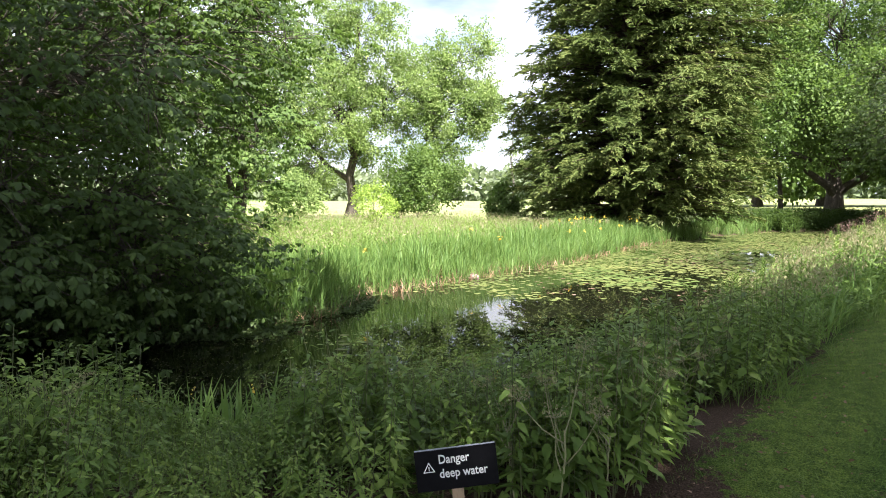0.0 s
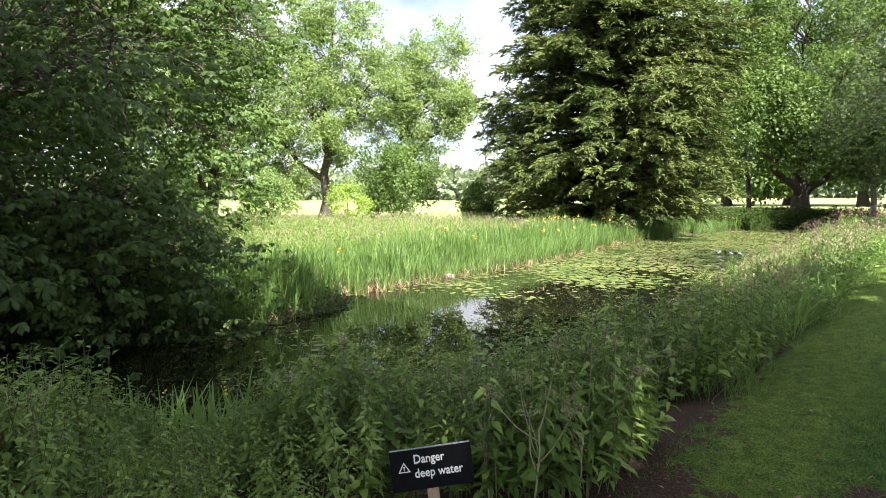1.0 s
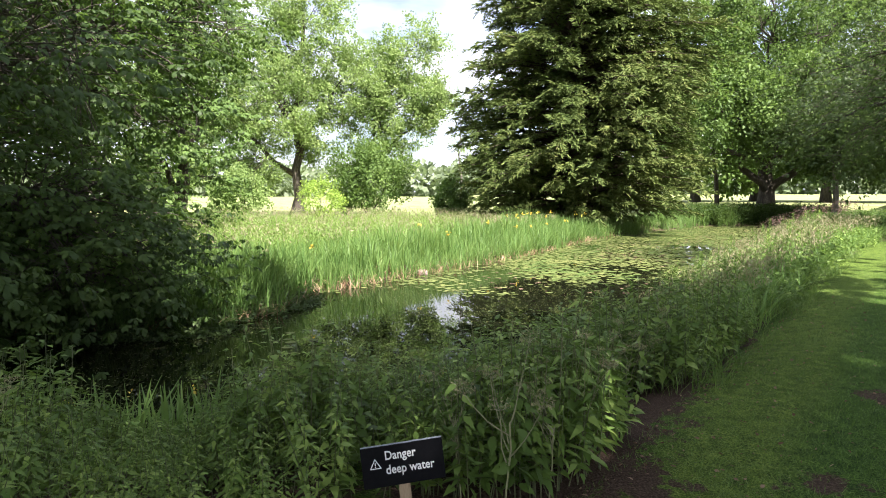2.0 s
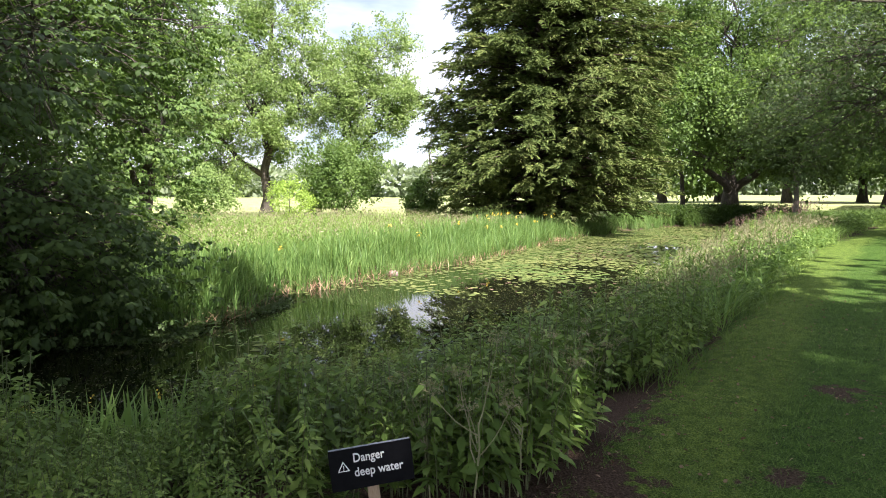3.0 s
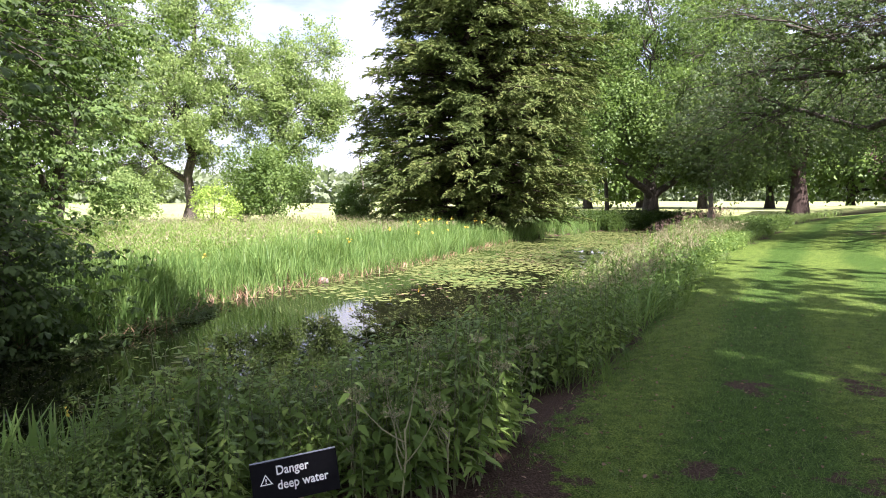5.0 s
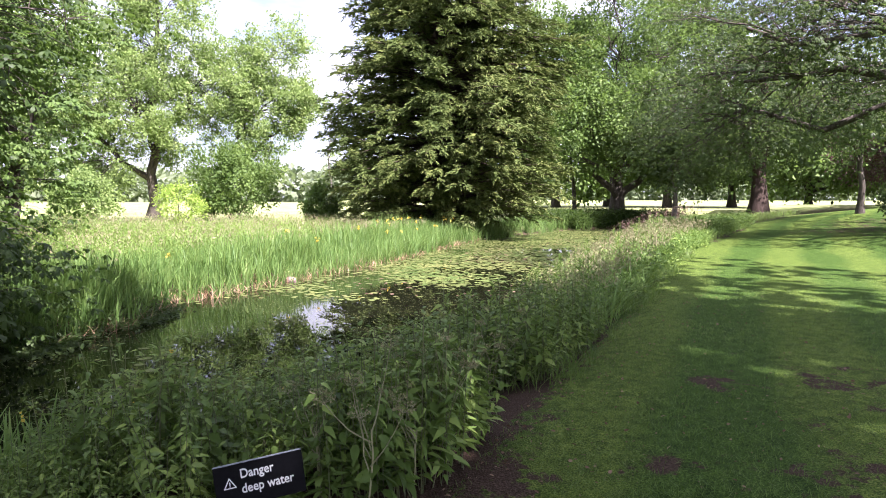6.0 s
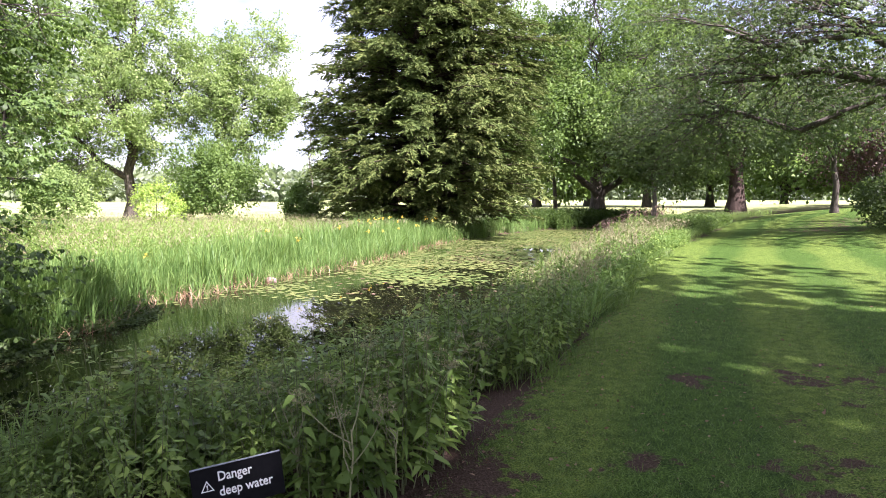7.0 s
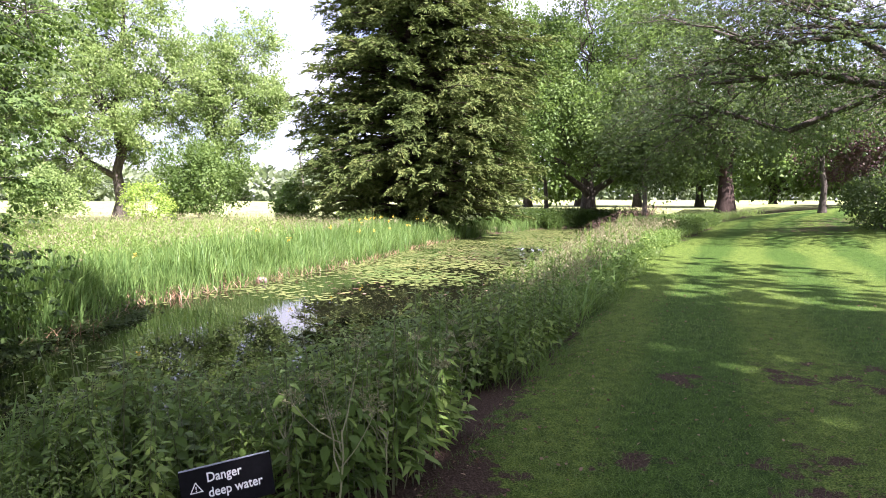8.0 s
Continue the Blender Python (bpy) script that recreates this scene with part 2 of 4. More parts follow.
# ---- building helpers ----
def mesh_object(name, verts, faces, mat, parent=None, label="", smooth=False):
    """One mesh object from arrays: verts (n, 3), faces a list of (m, k) arrays."""
    me = bpy.data.meshes.new(name)
    verts = np.asarray(verts, dtype=np.float32).reshape(-1, 3)
    if not isinstance(faces, (list, tuple)):
        faces = [faces]
    faces = [np.asarray(q, dtype=np.int32) for q in faces if len(q)]
    idx = np.concatenate([q.ravel() for q in faces])
    sizes = np.concatenate([np.full(len(q), q.shape[1], dtype=np.int32) for q in faces])
    starts = np.concatenate([[0], np.cumsum(sizes)[:-1]]).astype(np.int32)
    me.vertices.add(len(verts))
    me.vertices.foreach_set("co", verts.ravel())
    me.loops.add(len(idx))
    me.loops.foreach_set("vertex_index", idx)
    me.polygons.add(len(sizes))
    me.polygons.foreach_set("loop_start", starts)
    me.update(calc_edges=True)
    me.validate()
    if smooth:
        me.polygons.foreach_set("use_smooth", np.ones(len(me.polygons), dtype=bool))
    me.materials.append(mat)
    ob = new(name, me)
    if parent:
        ob.parent = parent
    if label:
        tagged(ob, label)
    return ob


def unit(v):
    return v / np.maximum(np.linalg.norm(v, axis=-1, keepdims=True), 1e-9)


# leaf outlines: along, across, up (for a length and a width of 1), with triangles
SIX = (np.array([[0, 0, 0], [0.28, 0.40, 0.06], [0.68, 0.34, 0.03], [1, 0, -0.08], [0.68, -0.34, 0.03], [0.28, -0.40, 0.06]]),
       np.array([[0, 5, 1], [1, 5, 4], [1, 4, 2], [2, 4, 3]]))
DIAMOND = (np.array([[0, 0, 0], [0.45, 0.5, 0.10], [1, 0, -0.06], [0.45, -0.5, 0.10]]), np.array([[0, 2, 1], [0, 3, 2]]))
TOOTHED = (np.array([[0, 0, 0], [0.10, 0.30, 0.05], [0.20, 0.29, 0.04], [0.26, 0.46, 0.08], [0.38, 0.38, 0.05], [0.46, 0.44, 0.06], [0.58, 0.31, 0.03], [0.66, 0.33, 0.03], [0.8, 0.15, 0],
                     [1, 0, -0.14], [0.8, -0.15, 0], [0.66, -0.33, 0.03], [0.58, -0.31, 0.03], [0.46, -0.44, 0.06], [0.38, -0.38, 0.05], [0.26, -0.46, 0.08], [0.20, -0.29, 0.04],
                     [0.10, -0.30, 0.05], [0.5, 0, -0.03]]),
           np.array([[i, 18, i + 1] for i in range(17)] + [[17, 18, 0]]))
LANCE = (np.array([[0, 0, 0], [0.22, 0.44, 0.07], [0.58, 0.27, 0.03], [1, 0, -0.16], [0.58, -0.27, 0.03], [0.22, -0.44, 0.07]]),
         np.array([[0, 5, 1], [1, 5, 4], [1, 4, 2], [2, 4, 3]]))
OBOVATE = (np.array([[0, 0, 0], [0.34, 0.20, 0.05], [0.72, 0.36, 0.03], [1, 0, -0.16], [0.72, -0.36, 0.03], [0.34, -0.20, 0.05]]),
           np.array([[0, 5, 1], [1, 5, 4], [1, 4, 2], [2, 4, 3]]))
OVAL = (np.array([[0, 0, 0], [0.22, 0.42, 0.08], [0.6, 0.40, 0.05], [1, 0, -0.12], [0.6, -0.40, 0.05], [0.22, -0.42, 0.08], [0.5, 0, -0.02]]),
        np.array([[0, 6, 1], [1, 6, 2], [2, 6, 3], [3, 6, 4], [4, 6, 5], [5, 6, 0]]))


def leaf_arrays(P, D, N, length, width, shape):
    """Leaves at P that point along D and face N."""
    D = unit(D)
    S = unit(np.cross(N, D))
    N = np.cross(D, S)
    t, tri = shape
    n, k = len(P), len(t)
    length, width = np.broadcast_to(length, n)[:, None, None], np.broadcast_to(width, n)[:, None, None]
    V = P[:, None] + t[None, :, :1] * length * D[:, None] + t[None, :, 1:2] * width * S[:, None] + t[None, :, 2:] * length * N[:, None]
    F = (tri[None] + (np.arange(n) * k)[:, None, None]).reshape(-1, 3)
    return V.reshape(-1, 3), F


def tube_arrays(pts, radii, sides=6):
    pts, radii = np.asarray(pts, float), np.asarray(radii, float)
    T = unit(np.gradient(pts, axis=0))
    ref = np.where(np.abs(T[:, 2:3]) > 0.9, np.array([[1.0, 0, 0]]), np.array([[0, 0, 1.0]]))
    A = unit(np.cross(T, ref))
    B = np.cross(T, A)
    ang = np.arange(sides) * 2 * np.pi / sides
    V = pts[:, None] + radii[:, None, None] * (np.cos(ang)[None, :, None] * A[:, None] + np.sin(ang)[None, :, None] * B[:, None])
    k = len(pts)
    i, j = np.meshgrid(np.arange(k - 1), np.arange(sides), indexing="ij")
    a, b = i * sides + j, i * sides + (j + 1) % sides
    F = np.stack([a, b, b + sides, a + sides], -1).reshape(-1, 4)
    return V.reshape(-1, 3), F


def joined(parts):
    """Joins (V, F) pairs whose faces have as many corners."""
    vs, fs, o = [], [], 0
    for v, f in parts:
        vs.append(v)
        fs.append(f + o)
        o += len(v)
    return np.concatenate(vs), np.concatenate(fs)


def scattered(template, P, yaw, scale, tilt, rng):
    """Copies of a template (V, F) at P, turned, scaled and leaned, as one pair of arrays."""
    V, F = template
    n, k = len(P), len(V)
    c, s = np.cos(yaw), np.sin(yaw)
    X = np.empty((n, k, 3))
    sc = np.broadcast_to(scale, n)[:, None]
    X[..., 0] = (V[None, :, 0] * c[:, None] - V[None, :, 1] * s[:, None]) * sc
    X[..., 1] = (V[None, :, 0] * s[:, None] + V[None, :, 1] * c[:, None]) * sc
    X[..., 2] = V[None, :, 2] * sc
    la = rng.uniform(0, 2 * np.pi, n)
    X[..., 0] += X[..., 2] * (np.cos(la) * tilt)[:, None]
    X[..., 1] += X[..., 2] * (np.sin(la) * tilt)[:, None]
    X += P[:, None]
    return X.reshape(-1, 3), (F[None] + (np.arange(n) * k)[:, None, None]).reshape(-1, F.shape[1])


def empty(name, at=(0, 0, 0)):
    e = new(name)
    e.location = at
    e.empty_display_size = 0.2
    return e


# ---- the plan: pond, banks, lawn and rise ----
WATER_Z = -1.2
NEAR_BANK = np.array([(-30, 9.0), (-16, 7.2), (-8, 6.2), (-3, 5.8), (0, 6.3), (2.2, 8), (4.5, 11), (8, 16), (12, 22), (18, 30), (26, 38), (38, 46)])
FAR_BANK = np.array([(-30, 15), (-16, 13), (-6, 12.4), (-3.6, 13.2), (-2.9, 14.5), (-2.2, 17.3), (0.9, 21), (5.2, 26.5), (11.1, 35.7), (16, 41), (25.5, 50.5), (38, 53)])
LAWN_EDGE = np.array([(-40, -1), (-12, 1.2), (-2, 2.2), (0.3, 2.6), (1.06, 3.1), (2.74, 5.2), (4.96, 7.7), (9.7, 12.9), (12.6, 15.8), (17, 20), (24, 26), (36, 34), (60, 45), (200, 90)])
POND = np.concatenate([NEAR_BANK, FAR_BANK[::-1]])


def line_distance(P, L):
    """Distance of the points P (n, 2) from the polyline L."""
    best = np.full(len(P), 1e9)
    for a, b in zip(L[:-1], L[1:]):
        d = b - a
        t = np.clip(((P - a) @ d) / (d @ d), 0, 1)
        best = np.minimum(best, np.linalg.norm(P - a - t[:, None] * d, axis=1))
    return best


def inside(P, poly):
    x, y = P[:, 0], P[:, 1]
    res = np.zeros(len(P), bool)
    for a, b in zip(poly, np.roll(poly, -1, axis=0)):
        crosses = (a[1] > y) != (b[1] > y)
        with np.errstate(divide="ignore", invalid="ignore"):
            at = (b[0] - a[0]) * (y - a[1]) / (b[1] - a[1]) + a[0]
        res ^= crosses & (x < at)
    return res


def beyond(P, L):
    """True on the far side of a line that runs from left to right."""
    return P[:, 1] > np.interp(P[:, 0], L[:, 0], L[:, 1])


def step(a, b, x):
    t = np.clip((x - a) / (b - a), 0, 1)
    return t * t * (3 - 2 * t)


def waves(P, k, seed):
    """Soft, even unevenness between -1 and 1."""
    r = np.random.default_rng(seed)
    out = np.zeros(len(P))
    for i in range(7):
        a = r.uniform(0, 2 * np.pi)
        f = k * r.uniform(0.5, 2.0)
        out += np.sin((P[:, 0] * np.cos(a) + P[:, 1] * np.sin(a)) * f + r.uniform(0, 6.3))
    return out / 4


def height(P):
    P = np.asarray(P, float).reshape(-1, 2)
    dn, df = line_distance(P, NEAR_BANK), line_distance(P, FAR_BANK)
    wet = inside(P, POND)
    near = df / (dn + df + 1e-6)
    near = np.where(beyond(P, FAR_BANK) & ~wet, 0.0, np.where(wet, near, 1.0))
    d = np.minimum(dn, df)
    r = np.linalg.norm(P, axis=1)
    rise = 1.05 * step(17, 44, r) * step(-5, 12, P[:, 0]) * step(2, 15, dn) + 0.03 * waves(P, 0.6, 3)
    bank_near = WATER_Z + (rise - WATER_Z) * step(-0.6, 3.2, dn)
    meadow = -0.8 + 0.3 * step(2, 16, df) + 1.2 * step(60, 300, r) + 0.9 * step(20, 40, P[:, 0]) * step(2, 14, df) + 0.05 * waves(P, 0.3, 5)
    bank_far = WATER_Z + (meadow - WATER_Z) * step(-0.3, 1.6, df)
    bed = WATER_Z - 0.05 - 0.8 * step(0, 3, d)
    return np.where(wet, bed, np.where(near > 0.5, bank_near, bank_far))


def on_ground(xy, lift=0.0):
    xy = np.asarray(xy, float).reshape(-1, 2)
    return np.column_stack([xy, height(xy) + lift])


def build_ground():
    rings = np.concatenate([[0.0], np.geomspace(0.4, 1800, 150)])
    turns = 380
    ang = np.arange(turns) * 2 * np.pi / turns
    xy = (rings[:, None, None] * np.stack([np.sin(ang), np.cos(ang)], -1)[None]).reshape(-1, 2)
    V = on_ground(xy)
    i, j = np.meshgrid(np.arange(len(rings) - 1), np.arange(turns), indexing="ij")
    a, b = i * turns + j, i * turns + (j + 1) % turns
    F = np.stack([a, a + turns, b + turns, b], -1).reshape(-1, 4)
    ob = mesh_object("ground", V, F, M_GROUND, smooth=True)
    wet_or_far = beyond(xy, NEAR_BANK)
    edge = line_distance(xy, LAWN_EDGE)
    past = beyond(xy, LAWN_EDGE)
    bare = np.where(past & ~wet_or_far, 0.5, 0.0) + 0.48 * np.exp(-(edge / 0.28) ** 2) * step(9.0, 5.0, np.linalg.norm(xy, axis=1))
    for (x, y, r) in ((1.4, 3.0, 0.32), (4.6, 3.85, 0.8), (2.3, 3.0, 0.3), (3.2, 2.5, 0.7), (5.6, 3.4, 0.6), (3.6, 4.2, 0.35), (22.0, 19.0, 2.6), (26, 21, 2.5)):
        bare += 0.37 * np.exp(-((xy[:, 0] - x) ** 2 + (xy[:, 1] - y) ** 2) / (r * r))
    far = wet_or_far * step(0.5, 4.0, line_distance(xy, FAR_BANK))
    far = np.maximum(far, step(60, 75, np.linalg.norm(xy, axis=1)))
    bare = np.where(wet_or_far & (line_distance(xy, FAR_BANK) < 4), 0.5, bare)
    mown = np.sin(edge * 2 * np.pi / 1.8 + 0.4 * waves(xy, 0.4, 22)) * ~past
    for key, val in (("bare", bare), ("meadow", far), ("mown", mown)):
        at = ob.data.attributes.new(key, "FLOAT", "POINT")
        at.data.foreach_set("value", val.astype(np.float32))
    tagged(ob, "mown lawn, damp bank and rough meadow round a pond", "ground", kind="structure")


build_ground()


def build_water():
    bm = bmesh.new()
    # the sheet runs a little under the banks, which cut it off
    left = NEAR_BANK + np.array([0.6, -1.2])
    right = FAR_BANK + np.array([-0.6, 1.2])
    lo = [bm.verts.new((x, y, WATER_Z)) for x, y in left]
    hi = [bm.verts.new((x, y, WATER_Z)) for x, y in right]
    for i in range(len(lo) - 1):
        bm.faces.new((lo[i], lo[i + 1], hi[i + 1], hi[i]))
    me = bpy.data.meshes.new("water")
    bm.to_mesh(me)
    bm.free()
    me.materials.append(M_WATER)
    tagged(new("water", me), "still dark pond water mirroring sky and trees", "water", kind="structure")


build_water()


# ---- trees ----
def bent(a, b, rng, k=6, sag=0.0, wob=0.06):
    """A slightly crooked line from a to b."""
    a, b = np.asarray(a, float), np.asarray(b, float)
    t = np.linspace(0, 1, k)[:, None]
    L = np.linalg.norm(b - a)
    p = a + (b - a) * t + rng.normal(0, wob * L, (k, 3)) * np.sin(np.pi * t) * 0.6
    p[:, 2] += sag * L * np.sin(np.pi * t[:, 0])
    return p


def broadleaf(name, label, xy, trunk_r, trunk_top, lobes, clusters, per, leaf, spread, mat, bark, seed, droop=0.25,
              shape=DIAMOND, lean=(0, 0), shell=0.55, flat=0.8, group="", between=0.25, whorl=False, dense=None):
    """A broad-leaved tree. lobes: (dx, dy, z, rx, ry, rz) of the crown's masses, from the foot of the tree."""
    rng = np.random.default_rng(seed)
    g = on_ground([xy])[0]
    tree = empty(name, g)
    top = np.array([lean[0], lean[1], trunk_top])
    tp = bent((0, 0, -0.4), top, rng, 9, wob=0.03)
    tt = np.linspace(0, 1, 9)
    tr = trunk_r * (1 - 0.72 * tt)
    tr[0] *= 1.7
    tr[1] *= 1.12
    V, F = tube_arrays(tp, tr, 12)
    mesh_object("trunk", V, F, bark, tree, smooth=True)
    lobes = np.asarray(lobes, float)
    vol = lobes[:, 3] * lobes[:, 4] + lobes[:, 4] * lobes[:, 5] + lobes[:, 3] * lobes[:, 5]
    vol = vol * np.asarray(dense or [1.0] * len(lobes))
    twigs, cl, cl_out = [], [], []
    for (dx, dy, z, rx, ry, rz), w in zip(lobes, vol / vol.sum()):
        c = np.array([dx, dy, z])
        start_z = np.clip(z - 0.7 * np.hypot(dx, dy) - 0.4 * rz, 0.22 * trunk_top, 0.9 * trunk_top)
        f = start_z / trunk_top
        start = np.array([np.interp(f, tt, tp[:, k]) for k in range(3)])
        lp = bent(start, c + np.array([0, 0, 0.2 * rz]), rng, 7, sag=0.06, wob=0.08)
        r0 = trunk_r * (1 - 0.72 * f) * 0.62
        lr = np.linspace(r0, r0 * 0.25, 7)
        V, F = tube_arrays(lp, lr, 7)
        mesh_object("limb", V, F, bark, tree, smooth=True)
        n = max(6, int(clusters * w))
        # masses within the mass: boughs that end at uneven distances, each with its own clumps
        m = max(5, n // (16 if whorl else 6))
        bd = unit(rng.normal(0, 1, (m, 3)))
        brad = shell + (1.08 - shell) * rng.uniform(0, 1, (m, 1)) ** 0.7
        pick = rng.integers(0, m, n)
        u = bd[pick] * brad[pick] + rng.normal(0, 0.19, (n, 3))
        loose = rng.uniform(0, 1, n) < between
        away = unit(rng.normal(0, 1, (n, 3))) * (shell + (1 - shell) * rng.uniform(0, 1, (n, 1)) ** 0.6)
        near_bough = np.argmax(away @ bd.T, axis=1)
        u = np.where(loose[:, None], away, u)
        pick = np.where(loose, near_bough, pick)
        d = unit(u)
        pc = c + u * np.array([rx, ry, rz])
        ok = pc[:, 2] > 0.4
        pc, d = pc[ok], d[ok]
        ends = c + bd * brad * 0.8 * np.array([rx, ry, rz])
        boughs = []
        for q in ends:
            j = 1 + int(np.argmin(np.linalg.norm(lp[1:] - q, axis=1) + 0.25 * np.linalg.norm(lp[1:] - lp[1], axis=1)))
            bp = bent(lp[max(1, j - 1)], q, rng, 6, sag=0.10, wob=0.08)
            k = np.clip(np.linalg.norm(q - bp[0]), 0.5, 6)
            twigs.append(tube_arrays(bp, np.linspace(0.008 * k + 0.012, 0.010, 6), 4))
            boughs.append(bp)
        for q, k in zip(pc, pick[ok]):
            st = boughs[k][int(rng.integers(2, 6))]
            twigs.append(tube_arrays(bent(st, q, rng, 4, sag=0.08, wob=0.08), np.array([0.012, 0.01, 0.007, 0.004]), 3))
        cl.append(pc)
        cl_out.append(d)
    if twigs:
        V, F = joined(twigs)
        tagged(mesh_object("branchwork", V, F, bark, tree), kind="stuff")
    C, O = np.concatenate(cl), np.concatenate(cl_out)
    size = rng.uniform(0.55, 1.3, len(C))
    if whorl:
        # drooping sprays: fans of leaflets hung along short twigs that point out and down
        per_twig = max(3, per // 5)
        idx = np.repeat(np.arange(len(C)), per_twig)
        n = len(idx)
        out = unit(O * np.array([1, 1, 0.5]) + rng.normal(0, 0.35, O.shape))[idx]
        side = unit(np.cross(out, np.array([0, 0, 1.0])))
        u, v = rng.uniform(-0.5, 1.0, n), rng.normal(0, 0.5, n)
        base = C[idx] + (out * u[:, None] + side * v[:, None]) * spread * size[idx][:, None]
        base[:, 2] -= spread * (0.30 * np.maximum(u, 0) ** 2 + 0.25 * v ** 2) * size[idx]
        base += rng.normal(0, 0.06, (n, 3))
        turn = rng.uniform(-0.35, 0.35, (n, 5)) + np.linspace(-2.0, 2.0, 5) + 0.25 * rng.normal(0, 1, (n, 1))
        D = out[:, None] * np.cos(turn)[..., None] + side[:, None] * np.sin(turn)[..., None] + np.array([0, 0, -1.0]) * (droop * rng.uniform(0.5, 1.5, (n, 5)))[..., None]
        N = np.array([0, 0, 1.0]) + 0.55 * out[:, None] + rng.normal(0, 0.22, (n, 5, 3))
        P = np.repeat(base, 5, axis=0)
        D, N = D.reshape(-1, 3), unit(N.reshape(-1, 3))
        L = leaf * (np.repeat(rng.uniform(0.7, 1.25, n), 5) * np.tile([0.75, 0.95, 1.1, 0.95, 0.75], n))
        V, F = leaf_arrays(P, D, N, L, L * 0.62, OBOVATE)
    else:
        # each clump is a leafy dome: leaves lie on its skin and face out from it
        idx = np.repeat(np.arange(len(C)), per)
        n = len(idx)
        dome = unit(rng.normal(0, 1, (n, 3)) + np.array([0, 0, 0.35]))
        off = dome * np.array([1, 1, flat]) * (spread * rng.uniform(0.25, 1, n) ** 0.5 * size[idx])[:, None]
        off += rng.normal(0, 0.10 * spread, (n, 3))
        P = C[idx] + off
        D = unit(O[idx] * 0.5 + dome * 0.7 + rng.normal(0, 0.5, (n, 3)) + np.array([0, 0, -droop]))
        N = unit(rng.normal(0, 0.35, (n, 3)) + np.array([0, 0, 0.55]) + dome * 0.9 + O[idx] * 0.3)
        L = leaf * rng.uniform(0.6, 1.3, n)
        V, F = leaf_arrays(P, D, N, L, L * rng.uniform(0.55, 0.8, n), shape)
    mesh_object("crown", V, F, mat, tree)
    tagged(tree, label, "tree", group)
    return tree


def conifer(name, label, xy, trunk_r, top, reach, low, branches, per, sprig, seed, mat=None, bark=None, droop=0.35):
    """A dense conifer: boughs in all directions that sweep out and hang at their ends, with flat sprays along them. reach(z, azimuth): how far they go."""
    rng = np.random.default_rng(seed)
    g = on_ground([xy])[0]
    tree = empty(name, g)
    V, F = tube_arrays(bent((0, 0, -0.4), (0, 0, top), rng, 9, wob=0.01), trunk_r * np.array([1.5, 1.1, .95, .8, .68, .52, .38, .22, .05]), 12)
    mesh_object("trunk", V, F, bark or M_BARK_RED, tree, smooth=True)
    Ps, Ds, Ns, Ls, twigs = [], [], [], [], []
    for b in range(branches):
        z = low + (top - low) * (rng.uniform(0, 1) ** 1.15)
        az = rng.uniform(0, 2 * np.pi)
        R = reach(z, az) * (rng.uniform(0.84, 1.06) if b % 3 else rng.uniform(0.5, 0.85))
        out = np.array([np.sin(az), np.cos(az), 0])
        t = np.linspace(0, 1, 7)
        line = np.outer(t * R, out)
        sag = droop * min(1.0, 0.35 + z / 9)
        line[:, 2] = z + R * (rng.uniform(0.05, 0.42) * t - rng.uniform(0.6, 1.3) * sag * t ** 2.4)
        line[:, 2] = np.maximum(line[:, 2], 0.3)
        twigs.append(tube_arrays(line, np.linspace(0.05 + 0.006 * R, 0.01, 7), 4))
        sidev = np.array([out[1], -out[0], 0])
        m = int(per * (0.4 + R / 8))
        u = 0.36 + 0.66 * rng.uniform(0, 1, m) ** 0.75
        base = np.stack([np.interp(u, t, line[:, k]) for k in range(3)], 1) + rng.normal(0, 0.12, (m, 3))
        lr = rng.choice([-1.0, 1.0], m)
        way = unit(out * rng.uniform(0.5, 1.0, (m, 1)) + np.outer(lr * rng.uniform(0.05, 0.9, m), sidev) + np.array([0, 0, 0.12]) + rng.normal(0, 0.24, (m, 3)))
        length = rng.uniform(0.45, 1.0, m) * (0.55 + R / 18)
        # each plume: sprigs on both sides of a shoot that rises a little and then hangs
        v = np.tile(np.linspace(0.05, 1, 13), m)
        i = np.repeat(np.arange(m), 13)
        P = base[i] + way[i] * (v * length[i])[:, None]
        P[:, 2] -= 0.34 * length[i] * v ** 2.2
        across = unit(np.cross(way, np.array([0, 0, 1.0])))[i] * np.where(np.arange(len(i)) % 2, 1.0, -1.0)[:, None]
        D = way[i] * 0.75 + across * (0.8 * (1.1 - v))[:, None] + np.array([0, 0, -0.1]) - np.array([0, 0, 0.35]) * v[:, None] + rng.normal(0, 0.18, (len(i), 3))
        Ps.append(P + rng.normal(0, 0.03, P.shape))
        Ds.append(D)
        Ns.append(unit(rng.normal(0, 0.5, P.shape) + np.array([0, 0, 0.6]) + out * 0.7))
        Ls.append(sprig * rng.uniform(0.7, 1.25, len(i)) * (1.15 - 0.4 * v))
    V, F = joined(twigs)
    tagged(mesh_object("branchwork", V, F, bark or M_BARK_RED, tree), kind="stuff")
    P, D, N, L = (np.concatenate(q) for q in (Ps, Ds, Ns, Ls))
    V, F = leaf_arrays(P, D, N, L, L * 0.27, DIAMOND)
    mesh_object("crown", V, F, mat or M_YEW, tree)
    tagged(tree, label, "tree")
    return tree


